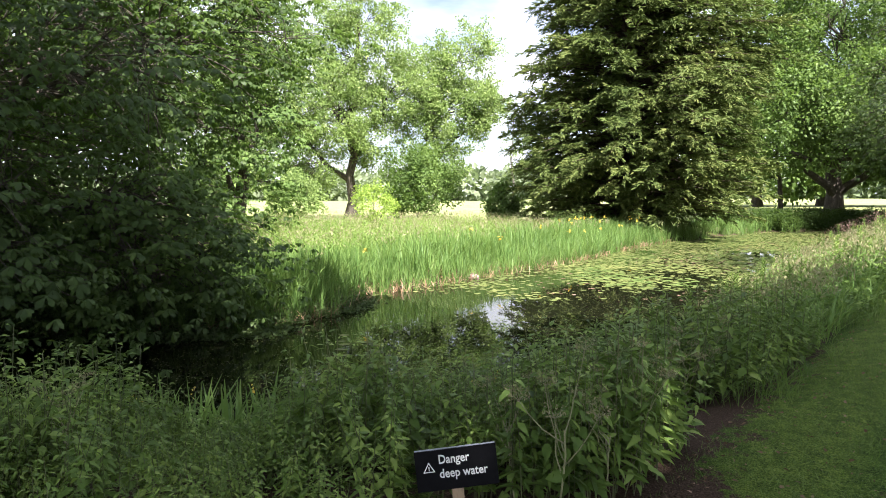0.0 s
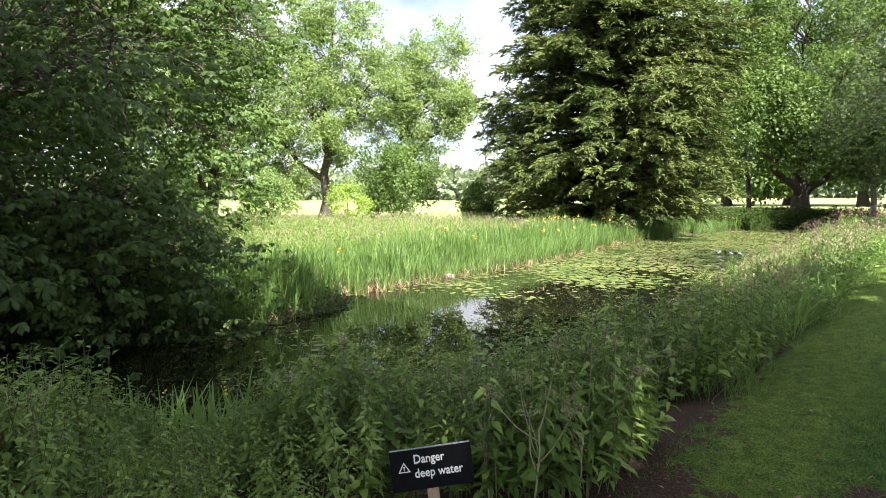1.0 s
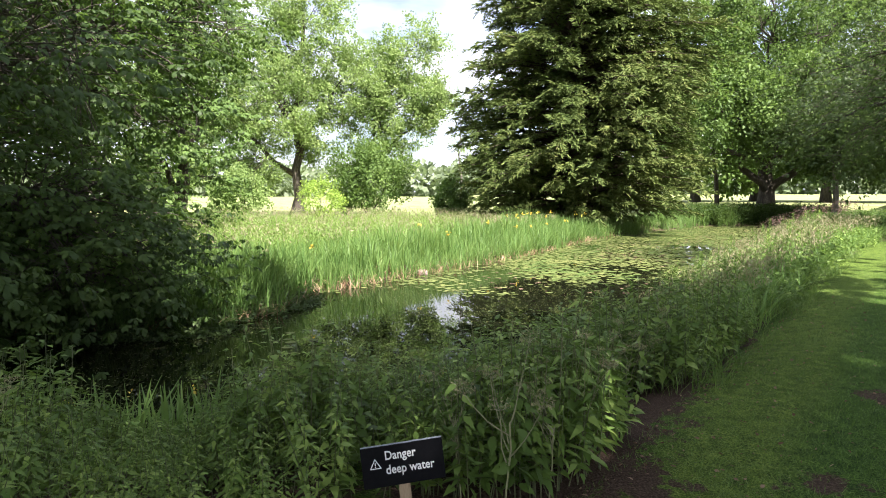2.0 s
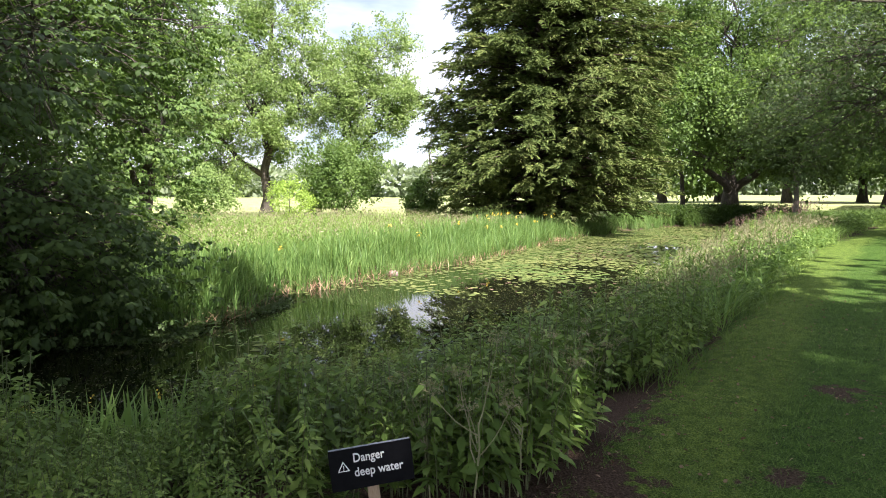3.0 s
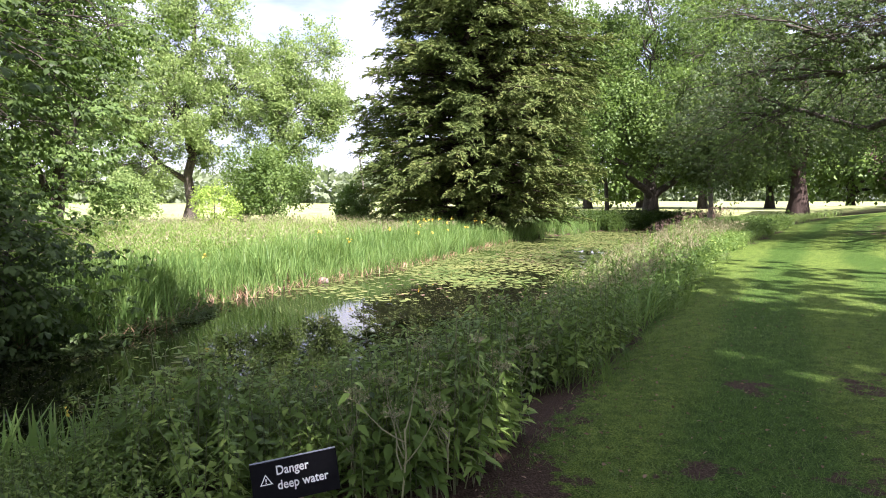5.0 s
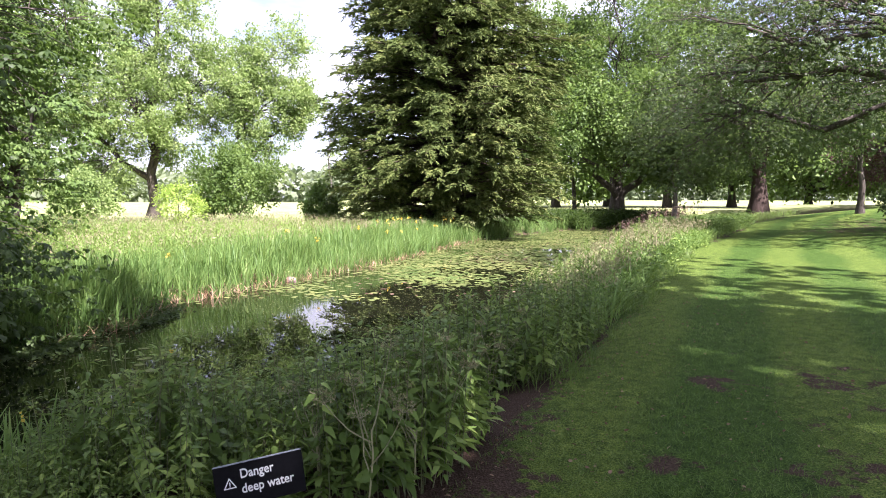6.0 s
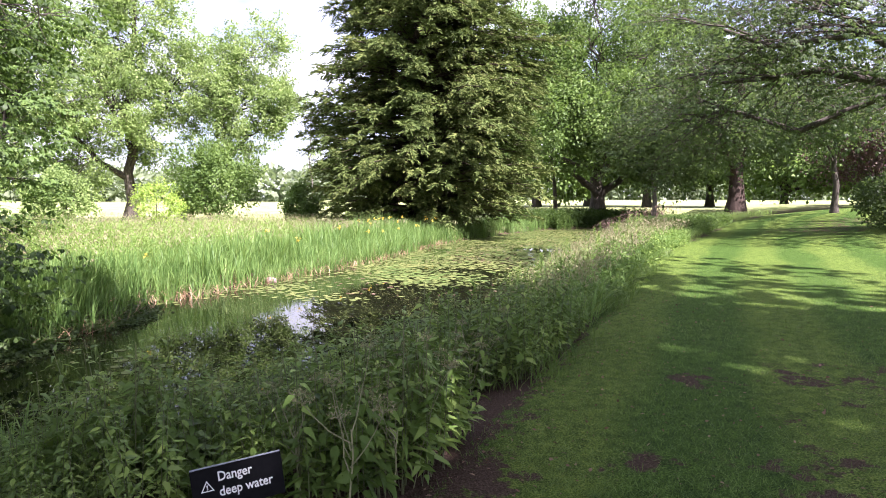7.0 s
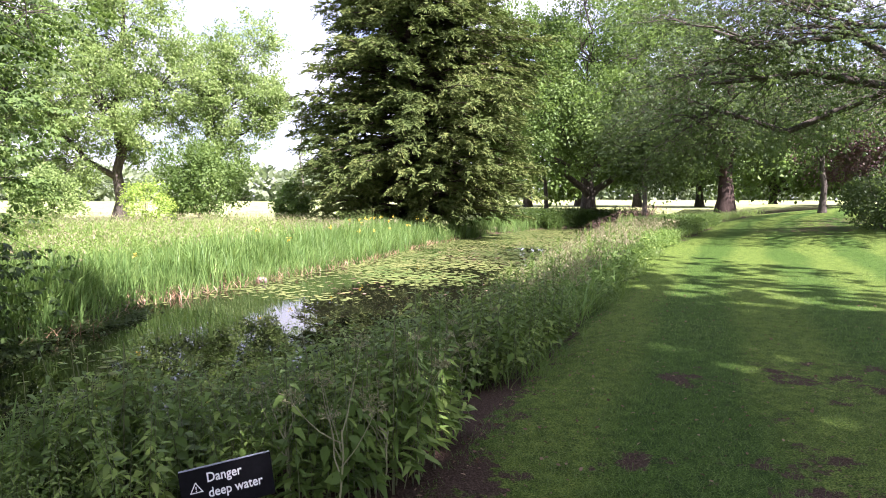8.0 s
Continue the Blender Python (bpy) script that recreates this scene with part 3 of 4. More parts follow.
# the dark tree whose boughs hang over the water
broadleaf("overhanging_tree", "large dark green broad-leaved tree drooping over the pond bank", (-11.5, 13.5), 0.55, 13,
          [(0, 0, 10, 8, 7, 6), (4.0, -1.9, 4.0, 3.7, 3.6, 3.4), (1.5, -4.0, 3.2, 4.2, 3.2, 3.2), (-4, -3.5, 5, 5, 4, 5), (3.5, 1.0, 11, 4.6, 5, 5),
           (-2, -4, 11, 6, 4.5, 5), (5.6, -0.8, 1.3, 2.8, 2.0, 1.6), (3.2, -4.2, 0.9, 3.6, 1.8, 1.6), (4.8, 2.2, 8, 3.6, 4, 4),
           (-1.0, -5.0, 1.4, 4.2, 1.8, 2.2), (1.0, -1.0, 5, 6, 5, 4), (0.5, 1.5, 2.6, 5.5, 3, 3.4), (5.8, 0.5, 5.6, 2.8, 2.8, 2.4), (6.4, -0.6, 0.3, 2.2, 1.2, 0.7), (5.6, -2.0, 1.8, 2.6, 1.8, 1.9)],
          3100, 40, 0.165, 0.74, M_DARKLEAF, M_BARK, 11, droop=0.55, shell=0.45, between=0.65, whorl=True,
          dense=[0.3, 1.6, 1.7, 0.8, 0.5, 0.35, 2.8, 2.6, 0.9, 2.4, 0.8, 0.9, 1.6, 2.4, 3.0])
broadleaf("field_maple", "dense dark green tree behind the overhanging boughs", (-15.5, 23.5), 0.4, 11,
          [(0, 0, 9, 5.5, 5, 6), (3, 0, 5, 3.6, 4, 4.6), (-4, -2, 5, 5, 4, 5), (2.4, 0, 11, 3.4, 4, 4), (-7, -2, 9, 5, 4, 6)], 640, 60, 0.3, 1.0, M_DARKLEAF, M_BARK, 12, shell=0.4)

# added at the pond's left end to keep bright sky off the water
broadleaf("field_maple", "low dark green tree added to block sky at the pond's end", (-17, 9.5), 0.3, 6,
          [(0, 0, 4, 4.5, 4.5, 4), (3.5, -1, 2.2, 3.5, 3, 2.6), (3.0, 2, 1.6, 3, 3, 1.8)], 360, 80, 0.15, 1.1, M_DARKLEAF, M_BARK, 13, shell=0.3)

# the ashes in the meadow
broadleaf("ash_tree", "tall light green ash tree with airy crown in the meadow", (-8.6, 58), 0.46, 18,
          [(1.0, 0, 16.5, 5.2, 4.5, 5.4), (-4.5, 1, 12.5, 5.0, 4, 4.6), (4.5, 0, 11.5, 4.8, 4, 4.4), (-1, -2, 9, 5.4, 4, 3.6), (-6.5, 0, 7.5, 3.8, 3.5, 3.4), (0.5, -1, 19.5, 3.6, 3, 3.2), (-3.5, -1, 5.0, 3.4, 2.5, 2.6), (1.5, -1.5, 6.8, 3, 2.5, 2.2)],
          1250, 70, 0.21, 0.70, M_ASH, M_BARK, 21, lean=(1.0, 0), shell=0.45)
broadleaf("ash_tree", "leaning light green ash tree with open crown", (-4.6, 59.5), 0.38, 13,
          [(6.2, 0, 14.4, 3.4, 3.0, 3.6), (5.5, -1, 9.8, 4.2, 3.5, 3.2), (2.5, 0, 12, 3.6, 3, 3.6), (8.2, 0, 9.8, 3.0, 2.5, 2.6), (4.5, -1.5, 5.6, 2.6, 2.4, 2.2)],
          660, 66, 0.21, 0.70, M_ASH, M_BARK, 22, lean=(5.0, 0), shell=0.45)
# added tree in lighter leaf, stands for the overhanging tree's sunlit upper right
broadleaf("lit_side_tree", "added mid-green tree with hanging sprays for the dark tree's sunlit side", (-8.9, 27.5), 0.34, 11,
          [(-1, 0, 8.5, 3.4, 3.2, 3.6), (1.6, -1, 5.6, 2.3, 2.2, 2.4), (-2, -1.5, 4, 3, 2.5, 2.8), (0.3, 0, 12, 2.8, 2.8, 2.8), (1.2, -0.6, 9.2, 2.4, 2.2, 2.2), (0.6, -1.2, 2.6, 2.0, 1.8, 1.5)],
          1000, 45, 0.2, 0.72, M_OAK, M_BARK, 23, droop=0.45, shell=0.5, between=0.3, whorl=True)
broadleaf("ash_tree", "light green young ash behind the dark tree", (-19.5, 54), 0.4, 14,
          [(0, 0, 13, 5.2, 4, 5.0), (1.5, -1, 7, 4.2, 3.5, 3.6), (-3.5, 0, 8, 4.6, 3.5, 4.4), (2.0, 0, 4, 2.6, 2.2, 2.0), (3.6, 0, 11.5, 3.6, 3, 4)],
          480, 50, 0.29, 0.8, M_ASH, M_BARK, 24, shell=0.45)


def bush(name, label, xy, r, h, mat, n, leaf, seed, bark=None):
    """A shrub: several stems from one foot, leaves down to the ground."""
    rng = np.random.default_rng(seed)
    g = on_ground([xy])[0]
    ob = empty(name, g)
    C = []
    for k in range(7):
        a = rng.uniform(0, 6.28)
        tip = np.array([math.cos(a) * r * 0.6, math.sin(a) * r * 0.6, h * rng.uniform(0.55, 0.95)])
        line = bent((0, 0, -0.1), tip, rng, 6, wob=0.06)
        V, F = tube_arrays(line, np.linspace(0.018 * h / 2, 0.006, 6), 5)
        mesh_object("stem", V, F, bark or M_BARK, ob)
    m = 70
    d = unit(rng.normal(0, 1, (m, 3)))
    C = np.array([0, 0, h * 0.5]) + d * np.array([r, r, h * 0.5]) * rng.uniform(0.5, 0.98, (m, 1))
    idx = rng.integers(0, m, n)
    dome = unit(rng.normal(0, 1, (n, 3)) + np.array([0, 0, 0.3]))
    P = C[idx] + dome * (0.28 * r * rng.uniform(0.3, 1, n) ** 0.5 * rng.uniform(0.6, 1.2, m)[idx])[:, None]
    P[:, 2] = np.maximum(P[:, 2], 0.05)
    D = unit(dome + rng.normal(0, 0.6, (n, 3)))
    N = unit(rng.normal(0, 0.35, (n, 3)) + np.array([0, 0, 0.6]) + dome * 0.8 + d[idx] * 0.3)
    L = leaf * rng.uniform(0.6, 1.3, n)
    V, F = leaf_arrays(P, D, N, L, L * 0.6, DIAMOND)
    mesh_object("foliage", V, F, mat, ob)
    tagged(ob, label, "shrub")
    return ob


bush("sapling", "bright yellow-green sapling standing among tall meadow grass", (-4.1, 38.5), 1.35, 3.1, M_SHRUB, 5000, 0.12, 51)
bush("hawthorn_bush", "tall rounded mid-green bush beneath the ash trees", (-1.9, 55), 3.6, 6.4, M_OAK, 13000, 0.24, 52)
bush("hawthorn_bush", "low mid-green bush at the meadow's edge", (-10.6, 45), 2.1, 4.2, M_ASH, 7000, 0.2, 53)
bush("hawthorn_bush", "small green bush beside the big conifer", (4.9, 50), 1.6, 3.2, M_OAK, 4200, 0.24, 54)
bush("elder_bush", "leafy green bush under the oak's edge", (20.5, 62), 2.6, 3.6, M_OAK, 4200, 0.24, 55)
bush("laurel_bush", "dark evergreen bush at the lawn's edge under beech boughs", (23.6, 17.2), 1.5, 2.0, M_BEECH, 5000, 0.13, 56)


# the big conifer at the end of the reeds
def yew_reach(z, az):
    k = 7.9 * (1 - (z / 26) ** 2.8) * (1 + 0.012 * z * max(0.0, math.sin(az)))
    return k * (0.74 + 0.26 * min(1, z / 4.0)) * (1 + 0.12 * math.sin(3 * az + z * 0.7) + 0.08 * math.sin(7 * az - z) + 0.08 * math.sin(z * 2.1 + az))


conifer("yew_tree", "huge dark green conifer with drooping sprays by the water", (12.6, 43), 0.7, 23, yew_reach, 0.7, 1050, 16.5, 0.36, 31, droop=0.26)

# the oak and its neighbours beyond the pond's end
broadleaf("oak_tree", "spreading oak with thick dark trunk in parkland grass", (34.9, 56.4), 0.8, 13,
          [(0, 0, 16, 8, 7, 6), (-6, -1, 10, 5.5, 5, 4.2), (6, -1, 10.5, 6, 5, 4.5), (0, -5, 9.5, 5.5, 4, 3.8), (-2, -2, 21, 6, 5, 5), (-8, 0, 15, 4.5, 4, 5),
           (7, 0, 17, 5.5, 5, 5.5), (4.5, -4, 6.0, 4.6, 3.4, 2.2), (-5.5, -3, 5.8, 4, 3.4, 2.0)],
          840, 100, 0.28, 1.12, M_OAK, M_BARK, 41, shell=0.6, between=0.08)
broadleaf("parkland_tree", "slim tree with thin dark trunk beside the oak", (30.6, 57.5), 0.22, 16,
          [(0, 0, 17, 2.6, 2.6, 5), (0.5, 0, 11, 2.2, 2.2, 3)], 110, 60, 0.26, 1.2, M_OAK, M_BARK, 42, shell=0.3)
broadleaf("parkland_tree", "huge tree with flared reddish trunk on the rise", (40.6, 43.6), 0.66, 16,
          [(0, 0, 10, 6, 6, 4), (-4, -2, 7.5, 4.5, 4.5, 2.8), (4, 2, 7.5, 5, 5, 3)], 420, 55, 0.28, 1.2, M_BEECH, M_BARK_RED, 43, shell=0.4)
broadleaf("young_lime", "young tree with a straight pale trunk on lawn", (30.2, 25.4), 0.17, 7,
          [(0, 0, 6.2, 3, 3, 2.6), (-1.5, 0, 4.4, 2, 2, 1.4), (1.5, 0, 4.8, 2, 2, 1.4)], 160, 70, 0.15, 0.9, M_BEECH, M_BARK, 44, shell=0.3)
broadleaf("parkland_tree", "thin grey tree trunk beyond the pond's end", (36.0, 48.5), 0.3, 10,
          [(0, 0, 10, 4, 4, 4), (0, -1, 6, 3, 3, 2)], 160, 70, 0.25, 1.4, M_BEECH, M_BARK_PALE, 45, shell=0.35)
broadleaf("copper_beech", "purple-leaved copper beech in the parkland", (49, 37.5), 0.4, 9,
          [(0, 0, 7, 6, 6, 4), (-3, 0, 4.5, 3.5, 3.5, 2)], 240, 70, 0.22, 1.3, M_COPPER, M_BARK, 46, shell=0.35)
# a row of tall trees that closes the parkland
k = 0
for az, dist, tall, mat in ((20, 96, 24, M_OAK), (26.5, 88, 24, M_OAK), (31, 100, 27, M_OAK), (36, 92, 26, M_BEECH), (41, 100, 25, M_OAK), (46.5, 94, 17, M_OAK),
                            (52, 90, 16, M_OAK), (58, 84, 17, M_OAK), (66, 70, 24, M_OAK)):
    a = radians(az)
    broadleaf("parkland_tree", "tall broad-leaved tree across the parkland grass", (dist * math.sin(a), dist * math.cos(a)), 0.5, tall * 0.6,
              [(0, 0, tall * 0.62, 6.5, 6, tall * 0.33), (-4, -1, tall * 0.4, 5, 5, tall * 0.22), (4, -1, tall * 0.42, 5, 5, tall * 0.22), (0, -3, tall * 0.24, 6, 4, tall * 0.16), (5, -2, tall * 0.2, 4, 4, tall * 0.12)],
              260, 50, 0.6, 1.5, mat, M_BARK, 60 + k, shell=0.5, group="trees closing the parkland")
    k += 1

# the beech whose long boughs sweep in over the lawn
broadleaf("weeping_beech", "great beech with long boughs sweeping over the lawn", (27, 11), 0.48, 13,
          [(-9, 9.5, 5.0, 4.0, 4.0, 2.9), (-8.6, 12.6, 3.9, 3.4, 3.2, 2.3), (-8.4, 5.7, 8.2, 4.6, 4.5, 2.8), (-6.5, 3.0, 4.8, 4, 3.5, 2.0), (-7.4, 12, 10.0, 4.0, 4.0, 2.8),
           (-2, 4, 12, 6, 6, 4), (0, 12, 6.5, 5, 5, 2.8), (4, -2, 10, 7, 7, 6), (-10.5, 7.5, 6.6, 3.2, 3.2, 2.0), (-5.5, 6.5, 7.0, 3.6, 3.6, 2.2)],
          1650, 50, 0.14, 0.95, M_BEECH, M_BARK, 47, droop=0.7, shell=0.4, between=0.5, whorl=True,
          dense=[1.3, 1.3, 1.0, 1.0, 0.8, 0.6, 0.7, 0.35, 1.8, 1.6])

# unseen trees added on the near lawn, behind and above the walker, to shade the bank
broadleaf("unseen_shade_tree", "unseen tall tree added to shade the lawn and bank", (7, -6), 0.6, 13,
          [(0.5, 4.5, 14, 4, 4, 3), (-4.0, 7, 13.5, 5, 5, 3), (4.6, -1.5, 15, 4.6, 4.6, 4), (-2, 1, 15, 5.5, 5, 3.5), (-5, -3.5, 14, 5, 4.5, 3.5), (1, -5, 14, 6, 6, 5), (-8, 3.4, 13.5, 4.5, 4, 2.6), (5.5, 4.5, 14, 5, 4.5, 2.6)],
          500, 46, 0.55, 1.15, M_OAK, M_BARK, 48, shell=0.2,
          dense=[1, 1, 1, 1, 1, 1, 1, 0.4])
broadleaf("unseen_shade_tree", "unseen tall tree added to shade the left bank and boughs", (-9, -5), 0.55, 13,
          [(3, 5, 13.5, 5, 4, 3), (-2, 7, 13.5, 5.5, 5, 3), (-3, 2, 14, 6, 6, 4), (5, 1, 14, 5, 5, 4), (6, 3.2, 13.5, 4.5, 4, 2.8)],
          600, 46, 0.55, 1.25, M_OAK, M_BARK, 49, shell=0.2)

broadleaf("slender_tree", "thin-leaved slender tree far behind the conifer", (8.4, 76), 0.16, 12,
          [(0, 0, 12, 2.0, 2, 2.4), (0.4, 0, 8, 1.6, 1.6, 2)], 34, 40, 0.22, 0.9, M_ASH, M_BARK_PALE, 50, shell=0.4)


def far_woods():
    """The line of trees and hedges across the fields."""
    rng = np.random.default_rng(71)
    parts = []
    for az in np.arange(-75, 100, 1.2):
        d = 270 + rng.uniform(-25, 25)
        a = radians(az + rng.uniform(-0.6, 0.6))
        c = on_ground([(d * math.sin(a), d * math.cos(a))])[0]
        h, w = rng.uniform(7, 13), rng.uniform(8, 12)
        n = 240
        q = unit(rng.normal(0, 1, (n, 3))) * rng.uniform(0.5, 1.0, (n, 1)) ** 0.5
        q += 0.12 * rng.normal(0, 1, (n, 3))
        P = c + np.array([0, 0, h * 0.5]) + q * np.array([w, w, h * 0.5])
        L = rng.uniform(2.0, 3.6, n)
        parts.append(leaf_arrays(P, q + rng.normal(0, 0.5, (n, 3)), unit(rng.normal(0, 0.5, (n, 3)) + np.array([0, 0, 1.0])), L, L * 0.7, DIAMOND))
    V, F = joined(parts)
    tagged(mesh_object("far_woods", V, F, M_FAR), "distant green line of trees across the fields, haze in its colour", "woods", kind="stuff")


far_woods()


# ---- reeds, grass and herbs ----
def region(rng, n, x0, x1, y0, y1, test):
    P = np.column_stack([rng.uniform(x0, x1, n), rng.uniform(y0, y1, n)])
    return P[test(P)]


def blade(segments, curl, width):
    """A ribbon leaf of height 1, folded a little along its middle."""
    t = np.linspace(0, 1, segments + 1)
    w = width * np.minimum(1, (1 - t) * 2.2 + 0.08) * (0.75 + 0.25 * np.minimum(1, t * 4))
    x = curl * t ** 2
    V = np.concatenate([np.column_stack([x, w / 2, t - 0.25 * curl * t ** 3]), np.column_stack([x, -w / 2, t - 0.25 * curl * t ** 3])])
    k = segments + 1
    F = np.array([[i, i + 1, k + i + 1, k + i] for i in range(segments)])
    return V, F


def blades(P, rng, h, curls, width, tilt, segments=3):
    """Blades at P (n, 3), a few templates mixed."""
    out = []
    h = np.broadcast_to(h, len(P))
    which = rng.integers(0, len(curls), len(P))
    for i, c in enumerate(curls):
        Q = P[which == i]
        if len(Q):
            out.append(scattered(blade(segments, c, width), Q, rng.uniform(0, 6.283, len(Q)), h[which == i] * rng.uniform(0.65, 1.15, len(Q)), rng.uniform(0, tilt, len(Q)), rng))
    return joined(out)


def bank_test(P):
    """The strip of rough growth between the lawn and the near waterline."""
    return beyond(P, LAWN_EDGE) & ~beyond(P, NEAR_BANK)


def build_reeds():
    rng = np.random.default_rng(81)

    def test(P):
        d = line_distance(P, FAR_BANK)
        return (beyond(P, FAR_BANK) | (d < 0.35)) & (d < 3.6) & (rng.uniform(0, 1, len(P)) < np.where(d < 1.8, 1.0, 0.55))
    C = np.concatenate([region(rng, 8600, -3.4, 13, 14.2, 40, test), region(rng, 1500, -9.5, -3.0, 11.8, 17.5, test)])
    C = np.concatenate([C, region(rng, 2600, 13, 30, 36, 54, lambda P: test(P) & (waves(P, 0.5, 9) > -0.55))])
    P = np.repeat(C, 8, axis=0) + rng.normal(0, 0.07, (len(C) * 8, 2))
    V, F = blades(on_ground(P, -0.05), rng, 1.08 + 0.3 * waves(P, 1.3, 19) + 0.14 * waves(P, 5.0, 20), (0.05, 0.16, 0.36, 0.8), 0.021, 0.34)
    tagged(mesh_object("iris_reeds", V, F, M_REED), "dense stand of tall green iris reeds along the water", "reeds", kind="stuff")
    # last year's straw at the waterline
    Q = region(rng, 34000, -9, 14, 11.5, 40, lambda P: (line_distance(P, FAR_BANK) < 0.5) & (waves(P, 0.9, 61) > -0.75))
    V, F = blades(np.maximum(on_ground(Q, 0.0), np.array([-99, -99, WATER_Z - 0.03])), rng, 0.36, (0.6, 1.0, 1.4), 0.06, 0.9)
    tagged(mesh_object("reed_straw", V, F, M_STRAW), "dead brown reed straw along the far waterline", "reed straw", kind="stuff")
    # yellow flags in bloom
    Y = region(rng, 60, 5, 12, 25, 38, lambda P: beyond(P, FAR_BANK) & (line_distance(P, FAR_BANK) < 2.6))
    Y = np.concatenate([Y, region(rng, 16, -4, 6, 13, 28, lambda P: beyond(P, FAR_BANK) & (line_distance(P, FAR_BANK) < 2.6))])
    B = region(rng, 60, -3.5, 4, 3.5, 8, lambda P: bank_test(P) & (line_distance(P, NEAR_BANK) < 1.6))
    n = len(Y) + len(B)
    base = np.repeat(np.concatenate([on_ground(Y, 1.22), on_ground(B, 0.62)]), 5, axis=0) + rng.normal(0, 0.02, (n * 5, 3))
    L = rng.uniform(0.08, 0.13, n * 5) * np.repeat(np.where(np.arange(n) < len(Y), 1.0, 0.28), 5)
    V, F = leaf_arrays(base, rng.normal(0, 1, (n * 5, 3)) + np.array([0, 0, -0.1]), unit(rng.normal(0, 0.4, (n * 5, 3)) + np.array([0, 0, 1.0])), L, L * 0.7, DIAMOND)
    tagged(mesh_object("yellow_iris_flowers", V, F, M_YELLOW), "small yellow iris flowers among the reeds", "flowers", kind="stuff")


def build_meadow():
    rng = np.random.default_rng(82)

    def test(P):
        d = line_distance(P, FAR_BANK)
        return beyond(P, FAR_BANK) & (d > np.where(P[:, 0] < -3, 0.3, 1.6)) & (rng.uniform(0, 1, len(P)) < 1.15 - d / 26)
    P = np.concatenate([region(rng, 44000, -16, 10, 13, 46, test), region(rng, 5000, -11, -2, 12, 18, test)])
    V, F = blades(on_ground(P, -0.05), rng, 0.92 + 0.25 * waves(P, 0.8, 62), (0.2, 0.45, 0.8), 0.034, 0.4, segments=2)
    tagged(mesh_object("meadow_grass", V, F, M_TALLGRASS), "tall bright green meadow grass behind the reeds", "grass", kind="stuff")
    # leafy herbs and pale seed heads through the grass
    C = np.concatenate([region(rng, 2600, -16, 9, 14, 42, test), region(rng, 2400, -12, 3, 15, 34, test)])
    n = len(C) * 19
    base = np.repeat(on_ground(C), 19, axis=0)
    z = rng.uniform(0.25, 1.05, n)
    P = base + np.column_stack([rng.normal(0, 0.13, n), rng.normal(0, 0.13, n), z])
    L = rng.uniform(0.06, 0.12, n)
    V, F = leaf_arrays(P, rng.normal(0, 0.8, (n, 3)) + np.array([0, 0, 0.7]), unit(rng.normal(0, 0.4, (n, 3)) + np.array([0, 0, 1.0])), L, L * 0.34, DIAMOND)
    tagged(mesh_object("meadow_herbs", V, F, M_TALLGRASS), "leafy tall herbs mixed through the meadow grass", "herbs", kind="stuff")
    S = region(rng, 4200, -12, 10, 16, 46, test)
    n = len(S) * 6
    P = np.repeat(on_ground(S, 0.9), 6, axis=0) + np.column_stack([rng.normal(0, 0.05, n), rng.normal(0, 0.05, n), rng.uniform(-0.15, 0.2, n)])
    L = rng.uniform(0.06, 0.13, n)
    V, F = leaf_arrays(P, rng.normal(0, 0.6, (n, 3)) + np.array([0, 0, 1.0]), unit(rng.normal(0, 1, (n, 3))), L, L * 0.3, DIAMOND)
    tagged(mesh_object("grass_seed_heads", V, F, M_SEED), "pale feathery seed heads over the meadow grass", "grass", kind="stuff")


build_reeds()
build_meadow()


def nettle(seed, pairs=10, fat=1.0):
    """A nettle of height 1: a square stem, and pairs of toothed leaves that hang, set crosswise. Returns stem and leaf arrays."""
    rng = np.random.default_rng(seed)
    line = bent((0, 0, 0), (rng.uniform(-0.06, 0.06), rng.uniform(-0.06, 0.06), 1), rng, 6, wob=0.02)
    stem = tube_arrays(line[[0, 2, 5]], np.array([0.006, 0.004, 0.0025]), 3)
    zs = np.linspace(0.22, 0.99, pairs)
    P, D, L = [], [], []
    for i, z in enumerate(zs):
        a = (i % 2) * math.pi / 2 + rng.uniform(-0.35, 0.35)
        at = np.array([np.interp(z, line[:, 2], line[:, 0]), np.interp(z, line[:, 2], line[:, 1]), z])
        for sgn in (0, math.pi):
            d = np.array([math.cos(a + sgn), math.sin(a + sgn), -0.35 + 0.6 * (z > 0.9) + rng.uniform(-0.45, 0.45)])
            P.append(at + d * 0.02)
            D.append(d)
            L.append(0.132 * (1.15 - 0.72 * z ** 2) * rng.uniform(0.7, 1.25))
    P, D, L = np.array(P), np.array(D), np.array(L)
    N = unit(rng.normal(0, 0.38, P.shape) + np.array([0, 0, 1.0]))
    return stem, leaf_arrays(P, D, N, L, L * 0.62 * fat, LANCE), leaf_arrays(P, D, N, L, L * 0.6 * fat, DIAMOND), leaf_arrays(P, D, N, L, L * 0.66 * fat, TOOTHED)


